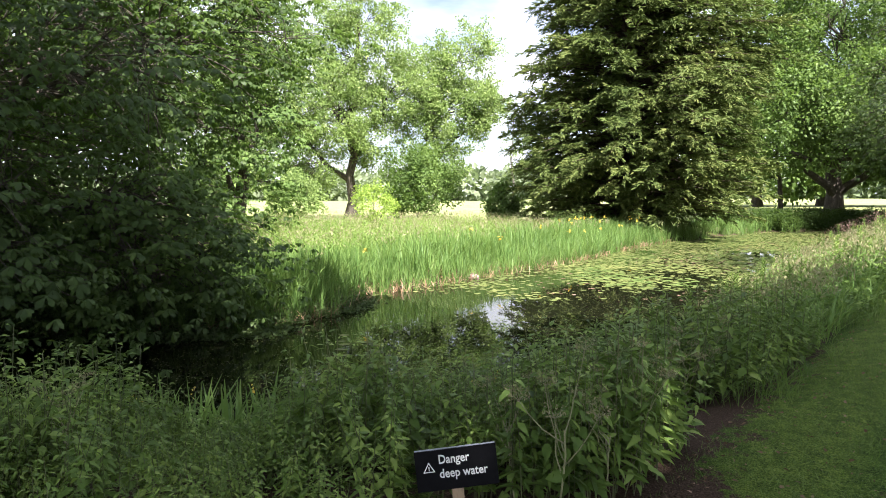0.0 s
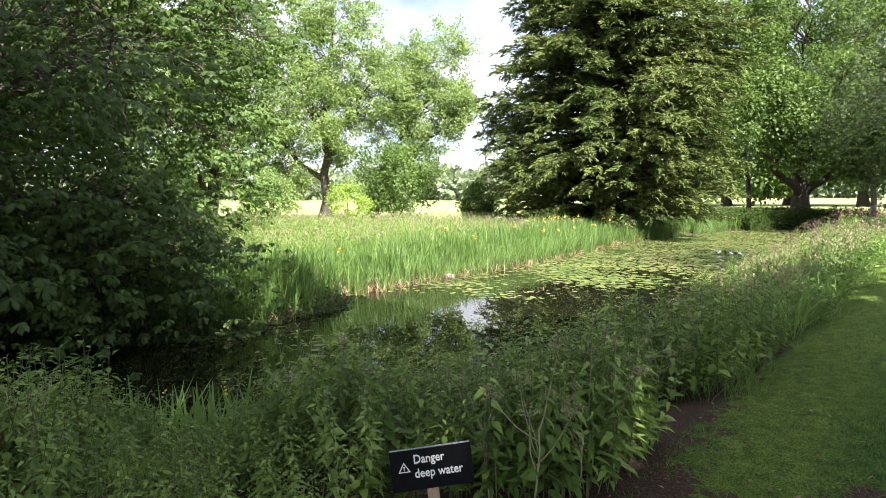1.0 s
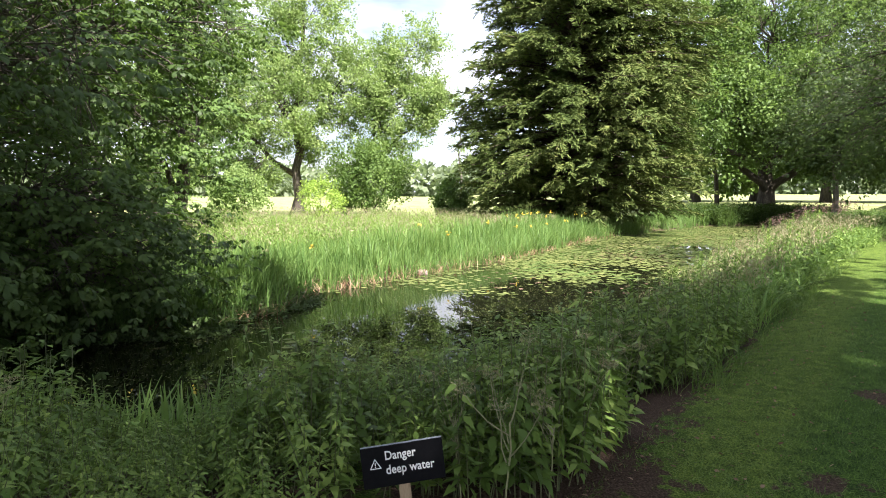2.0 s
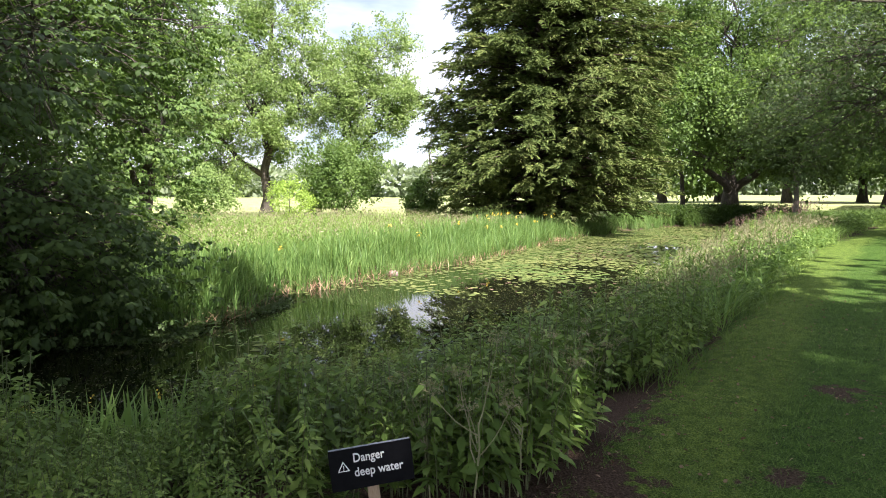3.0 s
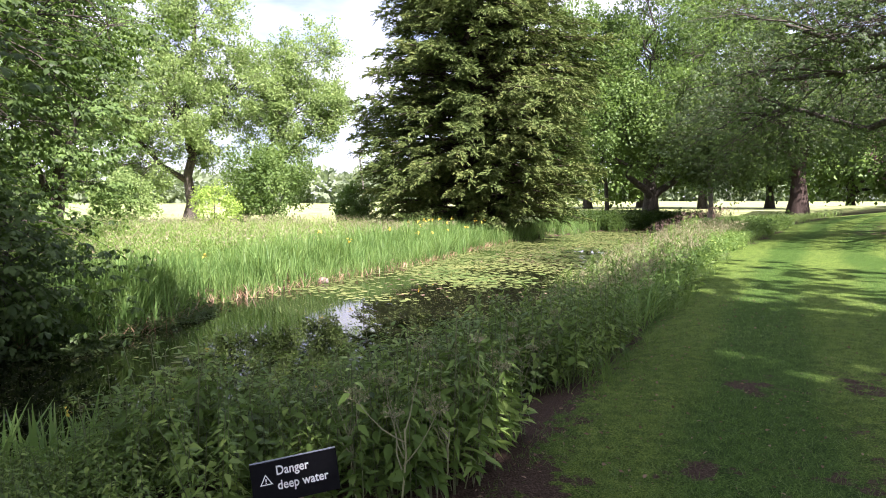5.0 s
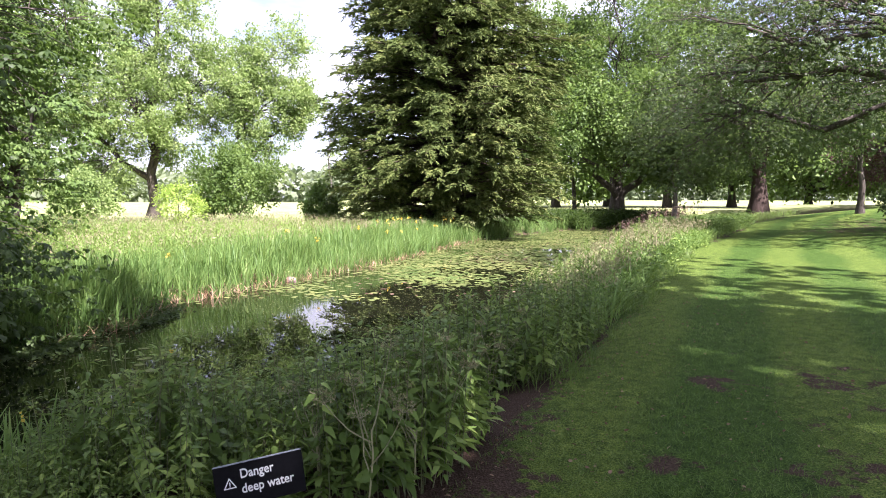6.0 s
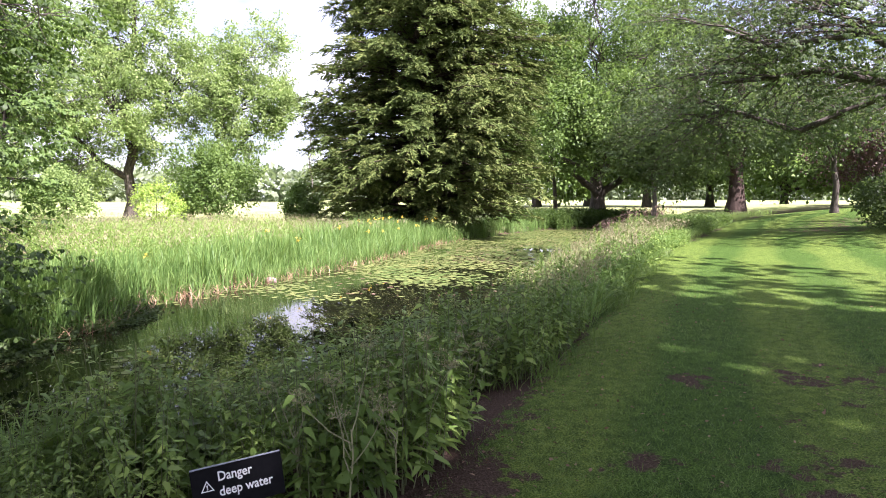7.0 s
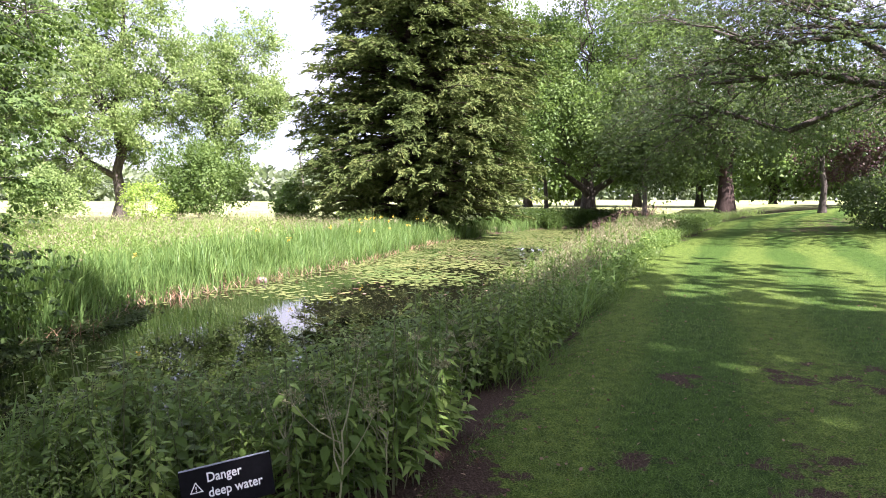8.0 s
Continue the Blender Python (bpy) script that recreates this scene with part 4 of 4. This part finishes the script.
def build_nettles():
    rng = np.random.default_rng(83)
    kinds = [nettle(90 + i, 13 + i % 3, (0.8, 0.65, 0.45, 0.9)[i]) for i in range(4)]
    X = np.concatenate([region(rng, 13000, -12, 12, 0.8, 19, bank_test), region(rng, 7500, -4.5, 4.5, 1.8, 8.5, bank_test)])
    # thinner towards the water and far along
    d = line_distance(X, LAWN_EDGE)
    r = np.linalg.norm(X, axis=1)
    X = X[(rng.uniform(0, 1, len(X)) < np.where(r < 8, 1.0, 0.35)) & (d > 0.02)]
    X = X[rng.uniform(0, 1, len(X)) < step(-0.75, -0.1, waves(X, 2.6, 43))]
    X = X[np.hypot(X[:, 0] - 0.05, X[:, 1] - 2.55) > 0.42]
    X = X[~((np.abs(X[:, 0] - 0.03) < 0.28) & (X[:, 1] < 2.75))]
    P = on_ground(X, -0.02)
    tall = (0.34 + 0.34 * step(-0.9, 1.2, X[:, 0])) * (1 - 0.45 * step(6, 11, np.linalg.norm(X, axis=1))) + 0.16 * step(0.1, 0.9, line_distance(X, LAWN_EDGE)) * step(3.0, 1.4, line_distance(X, LAWN_EDGE)) + 0.20 * waves(X, 2.2, 4) + 0.08 * waves(X, 6.0, 44)
    # single plants nearest the lawn corner
    near = (np.hypot(X[:, 0] - 0.5, X[:, 1] - 3.0) < 2.0) & (rng.uniform(0, 1, len(X)) < 0.36)
    first = []
    for st, _, _, lf in kinds:
        e = empty("nettle_plant")
        mesh_object("stem", st[0], st[1], M_STEM, e)
        mesh_object("foliage", lf[0], lf[1], M_NETTLE, e)
        tagged(e, "green stinging nettle growing at the bank's edge", "plant", "nettles by the sign")
        first.append(e)
    tall = np.maximum(tall, 0.25) + 0.3 * step(-1.4, -3.0, X[:, 0])
    used = [False] * 4
    for p, h in zip(P[near], tall[near]):
        i = int(rng.integers(0, 4))
        m = pose(p[0], p[1], p[2], rng.uniform(-7, 7), rng.uniform(-7, 7), rng.uniform(0, 360))
        if used[i]:
            e = copy_thing(first[i], m)
        else:
            e = first[i]
            e.matrix_basis = m
            used[i] = True
        e.scale = (h, h, h)
    P, tall = P[~near], tall[~near]
    which = rng.integers(0, 4, len(P))
    leafs, stems = [], []
    for (i, (st, fine, plain, _)), close in itertools.product(enumerate(kinds), (True, False)):
        lf = fine if close else plain
        pick = (which == i) & ((np.hypot(P[:, 0] - 0.5, P[:, 1]) < 4.6) == close)
        q, h = P[pick], tall[pick] * rng.uniform(0.5, 1.25, pick.sum())
        yaw, tilt = rng.uniform(0, 6.283, len(q)), rng.uniform(0, 0.38, len(q))
        seed = int(rng.integers(1 << 30))
        leafs.append(scattered(lf, q, yaw, h, tilt, np.random.default_rng(seed)))
        stems.append(scattered(st, q, yaw, h, tilt, np.random.default_rng(seed)))
    V, F = joined(leafs)
    bed = tagged(mesh_object("nettle_bed", V, F, M_NETTLE), "thick bed of nettles covering the shaded bank", "nettles", kind="stuff")
    V, F = joined(stems)
    mesh_object("stalk_mass", V, F, M_STEM, bed)


build_nettles()


def umbel(seed):
    """A dry hedge-parsley: a forked pale stalk with flat seed heads, about 1 m tall."""
    rng = np.random.default_rng(seed)
    stalks = [tube_arrays(bent((0, 0, 0), (0.05, 0.03, 0.62), rng, 5, wob=0.02), np.linspace(0.007, 0.005, 5), 5)]
    heads = []
    for k in range(6):
        z0 = 0.34 + 0.05 * k
        a = rng.uniform(0, 6.28)
        s = np.array([0.05 * z0 / 0.62, 0.03 * z0 / 0.62, z0])
        tip = s + np.array([math.cos(a) * 0.24, math.sin(a) * 0.24, rng.uniform(0.22, 0.46)])
        stalks.append(tube_arrays(bent(s, tip, rng, 5, sag=-0.08, wob=0.03), np.linspace(0.0045, 0.0025, 5), 5))
        for j in range(9):
            b = j / 9 * 6.28
            e = tip + np.array([math.cos(b) * 0.05, math.sin(b) * 0.05, rng.uniform(0.03, 0.05)])
            stalks.append(tube_arrays(np.array([tip, (tip + e) / 2, e]), [0.0018, 0.0014, 0.001], 3))
            n = 6
            P = e + rng.normal(0, 0.011, (n, 3))
            heads.append(leaf_arrays(P, rng.normal(0, 1, (n, 3)), rng.normal(0, 1, (n, 3)), rng.uniform(0.012, 0.022, n), 0.009, DIAMOND))
    return joined(stalks), joined(heads)


def build_umbels():
    rng = np.random.default_rng(84)
    made = []
    for i in range(3):
        st, hd = umbel(100 + i)
        e = empty("hedge_parsley")
        mesh_object("stalk", st[0], st[1], M_STALK, e)
        tagged(mesh_object("seed_head", hd[0], hd[1], M_SEED, e), kind="stuff")
        made.append(tagged(e, "pale forked hedge parsley stalk with dry seed heads", "plant", "hedge parsley on the bank"))
    spots = [(0.55, 2.85), (0.8, 3.0), (0.35, 2.95), (1.05, 3.35), (1.3, 3.75), (-1.9, 3.1), (1.7, 4.3), (0.9, 3.9), (2.3, 5.4)]
    for i, (x, y) in enumerate(spots):
        g = on_ground([(x, y)])[0]
        m = pose(x, y, g[2] - 0.02, rng.uniform(-6, 6), rng.uniform(-6, 6), rng.uniform(0, 360))
        e = made[i] if i < 3 else copy_thing(made[i % 3], m)
        e.matrix_basis = m
        q = rng.uniform(0.6, 0.85)
        e.scale = (q, q, q)


build_umbels()


def build_bank_grass():
    """Grass and flags along the near bank."""
    rng = np.random.default_rng(85)
    X = region(rng, 42000, 1, 34, 3, 44, lambda P: bank_test(P) & (P[:, 0] + P[:, 1] > 11))
    keep = rng.uniform(0, 1, len(X)) < np.clip(1.3 - line_distance(X, LAWN_EDGE) / 6, 0.15, 1)
    X = X[keep]
    V, F = blades(on_ground(X, -0.04), rng, 0.55, (0.3, 0.6, 0.9), 0.025, 0.45)
    tagged(mesh_object("bank_grass", V, F, M_TALLGRASS), "long bright grass along the lawn's edge", "grass", kind="stuff")
    X = region(rng, 26000, 4, 15, 7, 21, lambda P: bank_test(P) & (line_distance(P, LAWN_EDGE) < 4.5))
    V, F = blades(on_ground(X, -0.04), rng, 0.62 + 0.14 * waves(X, 1.1, 33), (0.2, 0.5, 0.9), 0.022, 0.4)
    tagged(mesh_object("verge_grass", V, F, M_REED), "tall green grasses on the bank beside the lawn", "grass", kind="stuff")
    S = region(rng, 3600, 4, 15, 7, 21, lambda P: bank_test(P) & (line_distance(P, LAWN_EDGE) < 4.5))
    n = len(S) * 6
    P = np.repeat(on_ground(S, 0.66), 6, axis=0) + np.column_stack([rng.normal(0, 0.03, n), rng.normal(0, 0.03, n), rng.uniform(-0.14, 0.16, n)])
    L = rng.uniform(0.04, 0.09, n)
    V, F = leaf_arrays(P, rng.normal(0, 0.5, (n, 3)) + np.array([0, 0, 1.0]), unit(rng.normal(0, 1, (n, 3))), L, L * 0.25, DIAMOND)
    tagged(mesh_object("verge_seed_heads", V, F, M_SEED), "pale seed heads of grasses on the bank", "grass", kind="stuff")
    X = region(rng, 5200, -7, 2, 4.5, 8.5, lambda P: (line_distance(P, NEAR_BANK) < 0.8) & (waves(P, 0.9, 6) > -0.2))
    V, F = blades(on_ground(X, -0.05), rng, 0.85, (0.1, 0.3, 0.6), 0.045, 0.35)
    tagged(mesh_object("bank_flags", V, F, M_REED), "sword-shaped flag leaves at the near waterline", "reeds", kind="stuff")
    # dark tall nettles and docks further along
    for name, label, mat, n, box, h, leaf in (
            ("dark_bank_herbs", "dark tall herbs on the bank by the pond's end", M_OAK, 620, (15, 24, 19, 30), 0.6, 0.1),
            ("leafy_bank_herbs", "leafy green willowherb along the bank", M_NETTLE, 1500, (4, 15, 8, 22), 0.5, 0.09),
            # hedge growth: its shade is put into the colour by the dark leaf
            ("shaded_hedge_growth", "low growth beyond the pond's end, shade put into its dark leaf", M_DARKLEAF, 1500, (22, 46, 51, 60), 1.3, 0.2)):
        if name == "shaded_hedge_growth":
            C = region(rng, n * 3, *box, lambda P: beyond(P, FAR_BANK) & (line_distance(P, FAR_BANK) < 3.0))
        else:
            C = region(rng, n * 3, *box, lambda P: bank_test(P) & (line_distance(P, LAWN_EDGE) < 5.5) & (waves(P, 0.35, 8) > -0.35))
        k = 34
        m = len(C) * k
        hh = np.repeat(h * rng.uniform(0.6, 1.2, len(C)), k)
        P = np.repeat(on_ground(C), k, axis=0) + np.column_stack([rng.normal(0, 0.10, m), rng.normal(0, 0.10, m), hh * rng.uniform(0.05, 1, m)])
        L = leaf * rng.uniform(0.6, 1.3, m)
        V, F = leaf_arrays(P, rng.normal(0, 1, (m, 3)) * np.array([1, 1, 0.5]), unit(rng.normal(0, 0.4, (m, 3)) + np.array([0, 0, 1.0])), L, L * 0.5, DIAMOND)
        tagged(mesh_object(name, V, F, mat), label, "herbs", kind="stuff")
    C = region(rng, 420, 17, 26, 27, 42, lambda P: bank_test(P) & (line_distance(P, NEAR_BANK) < 4))
    k = 20
    m = len(C) * k
    P = np.repeat(on_ground(C), k, axis=0) + np.column_stack([rng.normal(0, 0.05, m), rng.normal(0, 0.05, m), rng.uniform(0.2, 1.15, m)])
    L = rng.uniform(0.05, 0.11, m)
    V, F = leaf_arrays(P, rng.normal(0, 0.6, (m, 3)) + np.array([0, 0, 1.0]), rng.normal(0, 1, (m, 3)), L, L * 0.5, DIAMOND)
    tagged(mesh_object("dock_stems", V, F, M_DOCK), "reddish brown dock seed stems by the water", "docks", kind="stuff")


build_bank_grass()


def spire(seed):
    """A leafy spire of height 1: one upright stem with narrow leaves all round it, closer together towards the tip."""
    rng = np.random.default_rng(seed)
    line = bent((0, 0, 0), (rng.uniform(-0.05, 0.05), rng.uniform(-0.05, 0.05), 1), rng, 5, wob=0.015)
    n = 62
    z = 0.12 + 0.88 * np.linspace(0, 1, n) ** 0.8
    a = np.arange(n) * 2.4 + rng.normal(0, 0.3, n)
    P = np.column_stack([np.interp(z, line[:, 2], line[:, 0]), np.interp(z, line[:, 2], line[:, 1]), z])
    D = np.column_stack([np.cos(a), np.sin(a), rng.uniform(-0.1, 0.7, n) + 0.6 * z])
    L = 0.15 * (1.15 - 0.75 * z) * rng.uniform(0.75, 1.25, n)
    return tube_arrays(line, np.linspace(0.006, 0.002, 5), 3), leaf_arrays(P, D, unit(rng.normal(0, 0.3, (n, 3)) + np.array([0, 0, 1.0])), L, L * 0.32, SIX)


def build_spires():
    rng = np.random.default_rng(89)
    first = []
    for i in range(3):
        st, lf = spire(120 + i)
        e = empty("willowherb")
        mesh_object("stem", st[0], st[1], M_STEM, e)
        mesh_object("foliage", lf[0], lf[1], M_NETTLE, e)
        first.append(tagged(e, "tall upright leafy willowherb spire on the bank", "plant", "willowherb on the bank"))
    X = np.concatenate([region(rng, 150, 4.6, 8.5, 9.5, 15.5, lambda P: bank_test(P) & (line_distance(P, NEAR_BANK) < 2.2)),
                        region(rng, 240, 7, 14, 13, 23, lambda P: bank_test(P) & (line_distance(P, NEAR_BANK) < 3.2)),
                        region(rng, 60, 1.2, 4.6, 5, 9, lambda P: bank_test(P))])
    for i, p in enumerate(on_ground(X, -0.03)):
        m = pose(p[0], p[1], p[2], rng.uniform(-6, 6), rng.uniform(-6, 6), rng.uniform(0, 360))
        e = first[i] if i < 3 else copy_thing(first[i % 3], m)
        e.matrix_basis = m
        h = rng.uniform(0.6, 1.12)
        e.scale = (h, h, h)


build_spires()


def build_brambles():
    """Dark trailing growth on the far bank under the overhanging tree."""
    rng = np.random.default_rng(88)
    C = region(rng, 2400, -12, -2.0, 11.2, 16.5, lambda P: (line_distance(P, FAR_BANK) < 0.3 + 0.6 * (waves(P, 1.6, 40) + 0.7)))
    k = 40
    m = len(C) * k
    P = np.repeat(on_ground(C), k, axis=0) + np.column_stack([rng.normal(0, 0.2, m), rng.normal(0, 0.2, m), np.abs(rng.normal(0.05, 0.11, m))])
    P[:, 2] = np.maximum(P[:, 2], WATER_Z + 0.04)
    L = rng.uniform(0.06, 0.13, m)
    V, F = leaf_arrays(P, rng.normal(0, 1, (m, 3)) * np.array([1, 1, 0.5]), unit(rng.normal(0, 0.5, (m, 3)) + np.array([0, 0, 1.0])), L, L * 0.6, DIAMOND)
    tagged(mesh_object("brambles", V, F, M_BEECH), "dark low brambles trailing along the far bank", "brambles", kind="stuff")


build_brambles()


def build_lawn():
    rng = np.random.default_rng(86)
    r = 2.2 + 13 * rng.uniform(0, 1, 200000) ** 1.15
    a = rng.uniform(radians(-20), radians(62), len(r))
    X = np.column_stack([r * np.sin(a), r * np.cos(a)])
    X = X[~beyond(X, LAWN_EDGE)]
    bare = 0.55 * np.exp(-(line_distance(X, LAWN_EDGE) / 0.45) ** 2)
    for (x, y, q) in ((1.4, 3.0, 0.32), (4.6, 3.85, 0.8), (2.3, 3.0, 0.3), (3.2, 2.5, 0.7), (5.6, 3.4, 0.6), (3.6, 4.2, 0.35)):
        bare += 0.8 * np.exp(-((X[:, 0] - x) ** 2 + (X[:, 1] - y) ** 2) / (q * q))
    bare += 0.3 * np.clip(waves(X, 3.0, 12), 0, 1)
    X = X[rng.uniform(0, 1, len(X)) > bare]
    V, F = blades(on_ground(X, -0.005), rng, 0.042, (0.3, 0.7, 1.1), 0.13, 0.75, segments=1)
    tagged(mesh_object("lawn_grass", V, F, M_LAWNBLADE), "short mown grass with thin worn patches", "grass", kind="stuff")
    # longer tufts where the mower leaves off
    X = region(rng, 60000, -1, 12, 2, 16, lambda P: (line_distance(P, LAWN_EDGE) < 0.3) & (waves(P, 2.5, 31) > -0.1) & (P[:, 1] > 4.4))
    V, F = blades(on_ground(X, -0.01), rng, 0.24, (0.3, 0.7, 1.1), 0.03, 0.6)
    tagged(mesh_object("edge_tufts", V, F, M_LAWNBLADE), "longer grass tufts along the lawn's edge", "grass", kind="stuff")
    # fallen leaves
    r = 2 + 9 * rng.uniform(0, 1, 5200)
    a = rng.uniform(radians(0), radians(60), len(r))
    X = np.column_stack([r * np.sin(a), r * np.cos(a)])
    X = X[~beyond(X, LAWN_EDGE)]
    X = X[rng.uniform(0, 1, len(X)) < 0.25 + np.exp(-line_distance(X, LAWN_EDGE) / 0.35)]
    P = on_ground(X, 0.015)
    n = len(P)
    L = rng.uniform(0.008, 0.036, n)
    V, F = leaf_arrays(P, rng.normal(0, 1, (n, 3)) * np.array([1, 1, 0.3]), unit(rng.normal(0, 0.6, (n, 3)) + np.array([0, 0, 1.0])), L, L * rng.uniform(0.3, 0.8, n), OVAL)
    tagged(mesh_object("fallen_leaves", V, F, M_LITTER), "dry brown fallen leaves scattered on the lawn", "leaves", kind="stuff")


build_lawn()


# ---- on the water ----
def build_pads():
    rng = np.random.default_rng(87)
    ang = np.linspace(0.25, 6.03, 11)
    T = np.concatenate([[[0, 0, 0]], np.column_stack([np.cos(ang), np.sin(ang), 0.04 * np.sin(3 * ang)])])
    tri = np.array([[0, i, i + 1] for i in range(1, 11)])

    def test(P):
        return inside(P, POND) & (line_distance(P, NEAR_BANK) > 0.6) & (line_distance(P, FAR_BANK) > 1.2)
    X = region(rng, 5200, 4.5, 26, 19, 46, lambda P: test(P) & (waves(P, 0.45, 14) + rng.normal(0, 0.3, len(P)) > 0.15))
    P = np.column_stack([X, np.full(len(X), WATER_Z + 0.012)])
    P[:, 2] += rng.uniform(0, 0.01, len(X))
    V, F = scattered((T, tri), P, rng.uniform(0, 6.28, len(P)), rng.uniform(0.07, 0.14, len(P)), np.zeros(len(P)), rng)
    tagged(mesh_object("lily_pads", V, F, M_PAD), "flat green lily pads floating on the pond", "lily pads", kind="stuff")
    ang = np.arange(6) * math.pi / 3
    T = np.column_stack([np.cos(ang), np.sin(ang) * 0.7, 0 * ang])
    tri = np.array([[0, 1, 2, 3], [0, 3, 4, 5]])
    X = region(rng, 10000, -5, 6, 6, 19, lambda P: inside(P, POND) & (waves(P, 0.9, 17) > -0.1))
    P = np.column_stack([X, np.full(len(X), WATER_Z + 0.004)])
    V, F = scattered((T, tri), P, rng.uniform(0, 6.28, len(P)), rng.uniform(0.006, 0.02, len(P)), np.zeros(len(P)), rng)
    tagged(mesh_object("duckweed_flecks", V, F, M_WEED), "scattered green flecks of duckweed on dark water", "water plants", kind="stuff")
    for name, label, mat, n, lo, lift in (("duckweed", "yellow-green duckweed and algae on the water", M_WEED, 120000, 0.13, 0.004),
                                          ("floating_debris", "brown dead leaves afloat among lily pads", M_LITTER, 12000, 0.10, 0.008)):
        X = region(rng, n, -5, 34, 9, 52, lambda P: inside(P, POND))
        df = line_distance(X, FAR_BANK)
        w = waves(X, 0.7, 15) if name == "duckweed" else waves(X, 0.5, 16)
        if name == "duckweed":
            keep = (w + 1.1 * np.exp(-df / 0.9) + 1.25 * step(18, 25, X[:, 1]) - 1.1 * step(19, 13, X[:, 1]) + rng.normal(0, 0.35, len(X)) > 0.55) & (rng.uniform(0, 1, len(X)) < 0.9)
        else:
            keep = (w + rng.normal(0, 0.25, len(X)) > 0.1) & (X[:, 0] > 3) & (X[:, 1] > 16) & (df > 2)
        X = X[keep]
        P = np.column_stack([X, np.full(len(X), WATER_Z + lift) + rng.uniform(0, 0.003, len(X))])
        V, F = scattered((T, tri), P, rng.uniform(0, 6.28, len(P)), rng.uniform(0.02, lo, len(P)), np.zeros(len(P)), rng)
        tagged(mesh_object(name, V, F, mat), label, "water plants", kind="stuff")


build_pads()


def build_stone(xy, r, seed):
    rng = np.random.default_rng(seed)
    bm = bmesh.new()
    bmesh.ops.create_icosphere(bm, subdivisions=3, radius=1)
    for v in bm.verts:
        k = 1 + 0.22 * noise.noise(v.co * 1.7 + Vector((seed, 0, 0))) + 0.07 * noise.noise(v.co * 5)
        v.co = Vector((v.co.x * r * 1.3, v.co.y * r, v.co.z * r * 0.75)) * k
    me = bpy.data.meshes.new("stone")
    bm.to_mesh(me)
    bm.free()
    me.materials.append(M_STONE)
    ob = new("stone", me)
    ob.location = (xy[0], xy[1], WATER_Z + r * 0.45)
    tagged(ob, "pale pinkish stone at the reed-fringed waterline", "stone")


build_stone((1.0, 20.8), 0.17, 3)


# ---- the warning sign ----
def build_sign():
    W, H, T = 0.38, SIGN_H, 0.018
    sign = empty("warning_sign")
    sign.matrix_basis = SIGN_POSE

    def box(name, size, at, mat, parent, bevel=0.003, label=""):
        bm = bmesh.new()
        bmesh.ops.create_cube(bm, size=1)
        for v in bm.verts:
            v.co = Vector((v.co.x * size[0], v.co.y * size[1], v.co.z * size[2])) + Vector(at)
        bmesh.ops.bevel(bm, geom=bm.edges[:], offset=bevel, segments=2, affect="EDGES")
        me = bpy.data.meshes.new(name)
        bm.to_mesh(me)
        bm.free()
        me.materials.append(mat)
        ob = new(name, me)
        ob.parent = parent
        return tagged(ob, label) if label else ob
    board = box("board", (W, T, H), (0, 0, 0), M_BLACK, sign, label="black painted board with white lettering")
    box("board_edge", (W - 0.004, T - 0.003, 0.003), (0, 0, H / 2 + 0.001), M_EDGE, sign, 0.0008, "pale bluish top edge")
    post = box("post", (0.055, 0.04, 0.75), (-0.005, T / 2 + 0.022, -H / 2 + 0.02 - 0.375 + 0.07), M_POST, sign, 0.004, "bare softwood post")
    face = -T / 2 - 0.0012
    for word, x, z, size in (("Danger", -0.082, 0.030, 0.058), ("deep water", -0.082, -0.036, 0.058)):
        cu = bpy.data.curves.new("lettering", "FONT")
        cu.body, cu.size, cu.extrude, cu.offset, cu.resolution_u = word, size, 0.0008, 0.0008, 3
        tmp = new("lettering_curve", cu)
        bpy.context.view_layer.update()
        me = bpy.data.meshes.new_from_object(tmp.evaluated_get(bpy.context.evaluated_depsgraph_get()))
        bpy.data.objects.remove(tmp)
        xs = [v.co.x for v in me.vertices]
        fit = (0.142 if word == "Danger" else 0.224) / (max(xs) - min(xs))
        me.transform(Matrix.Translation((x, face, z)) @ Matrix.Rotation(math.pi / 2, 4, "X") @ Matrix.Diagonal((fit, 1, 1, 1)))
        me.materials.clear()
        me.materials.append(M_WHITE)
        ob = new("lettering", me)
        ob.parent = board
    # the warning triangle: an outlined triangle with a bar and a dot
    bm = bmesh.new()
    c, R, r = Vector((-0.127, face, 0.010)), 0.032, 0.024
    ring = []
    for rad in (R, r):
        ring.append([bm.verts.new(c + Vector((math.sin(k * 2.0944) * rad, 0, math.cos(k * 2.0944) * rad))) for k in range(3)])
    for k in range(3):
        bm.faces.new((ring[0][k], ring[0][(k + 1) % 3], ring[1][(k + 1) % 3], ring[1][k]))
    for (x0, x1, z0, z1) in ((-0.0025, 0.0025, -0.001, 0.012), (-0.0025, 0.0025, -0.0085, -0.0045)):
        bm.faces.new([bm.verts.new(c + Vector((x, 0, z))) for x, z in ((x0, z0), (x1, z0), (x1, z1), (x0, z1))])
    ex = bmesh.ops.extrude_face_region(bm, geom=bm.faces[:])
    for v in ex["geom"]:
        if isinstance(v, bmesh.types.BMVert):
            v.co.y -= 0.0008
    me = bpy.data.meshes.new("warning_triangle")
    bm.to_mesh(me)
    bm.free()
    me.materials.append(M_WHITE)
    ob = new("warning_triangle", me)
    ob.parent = board
    tagged(sign, "small black deep water warning sign on wooden post", "sign")


SIGN_H = 0.19
SIGN_POSE = pose(0.063, 2.819, 0.258, -4, -6.2, 2.7)
build_sign()
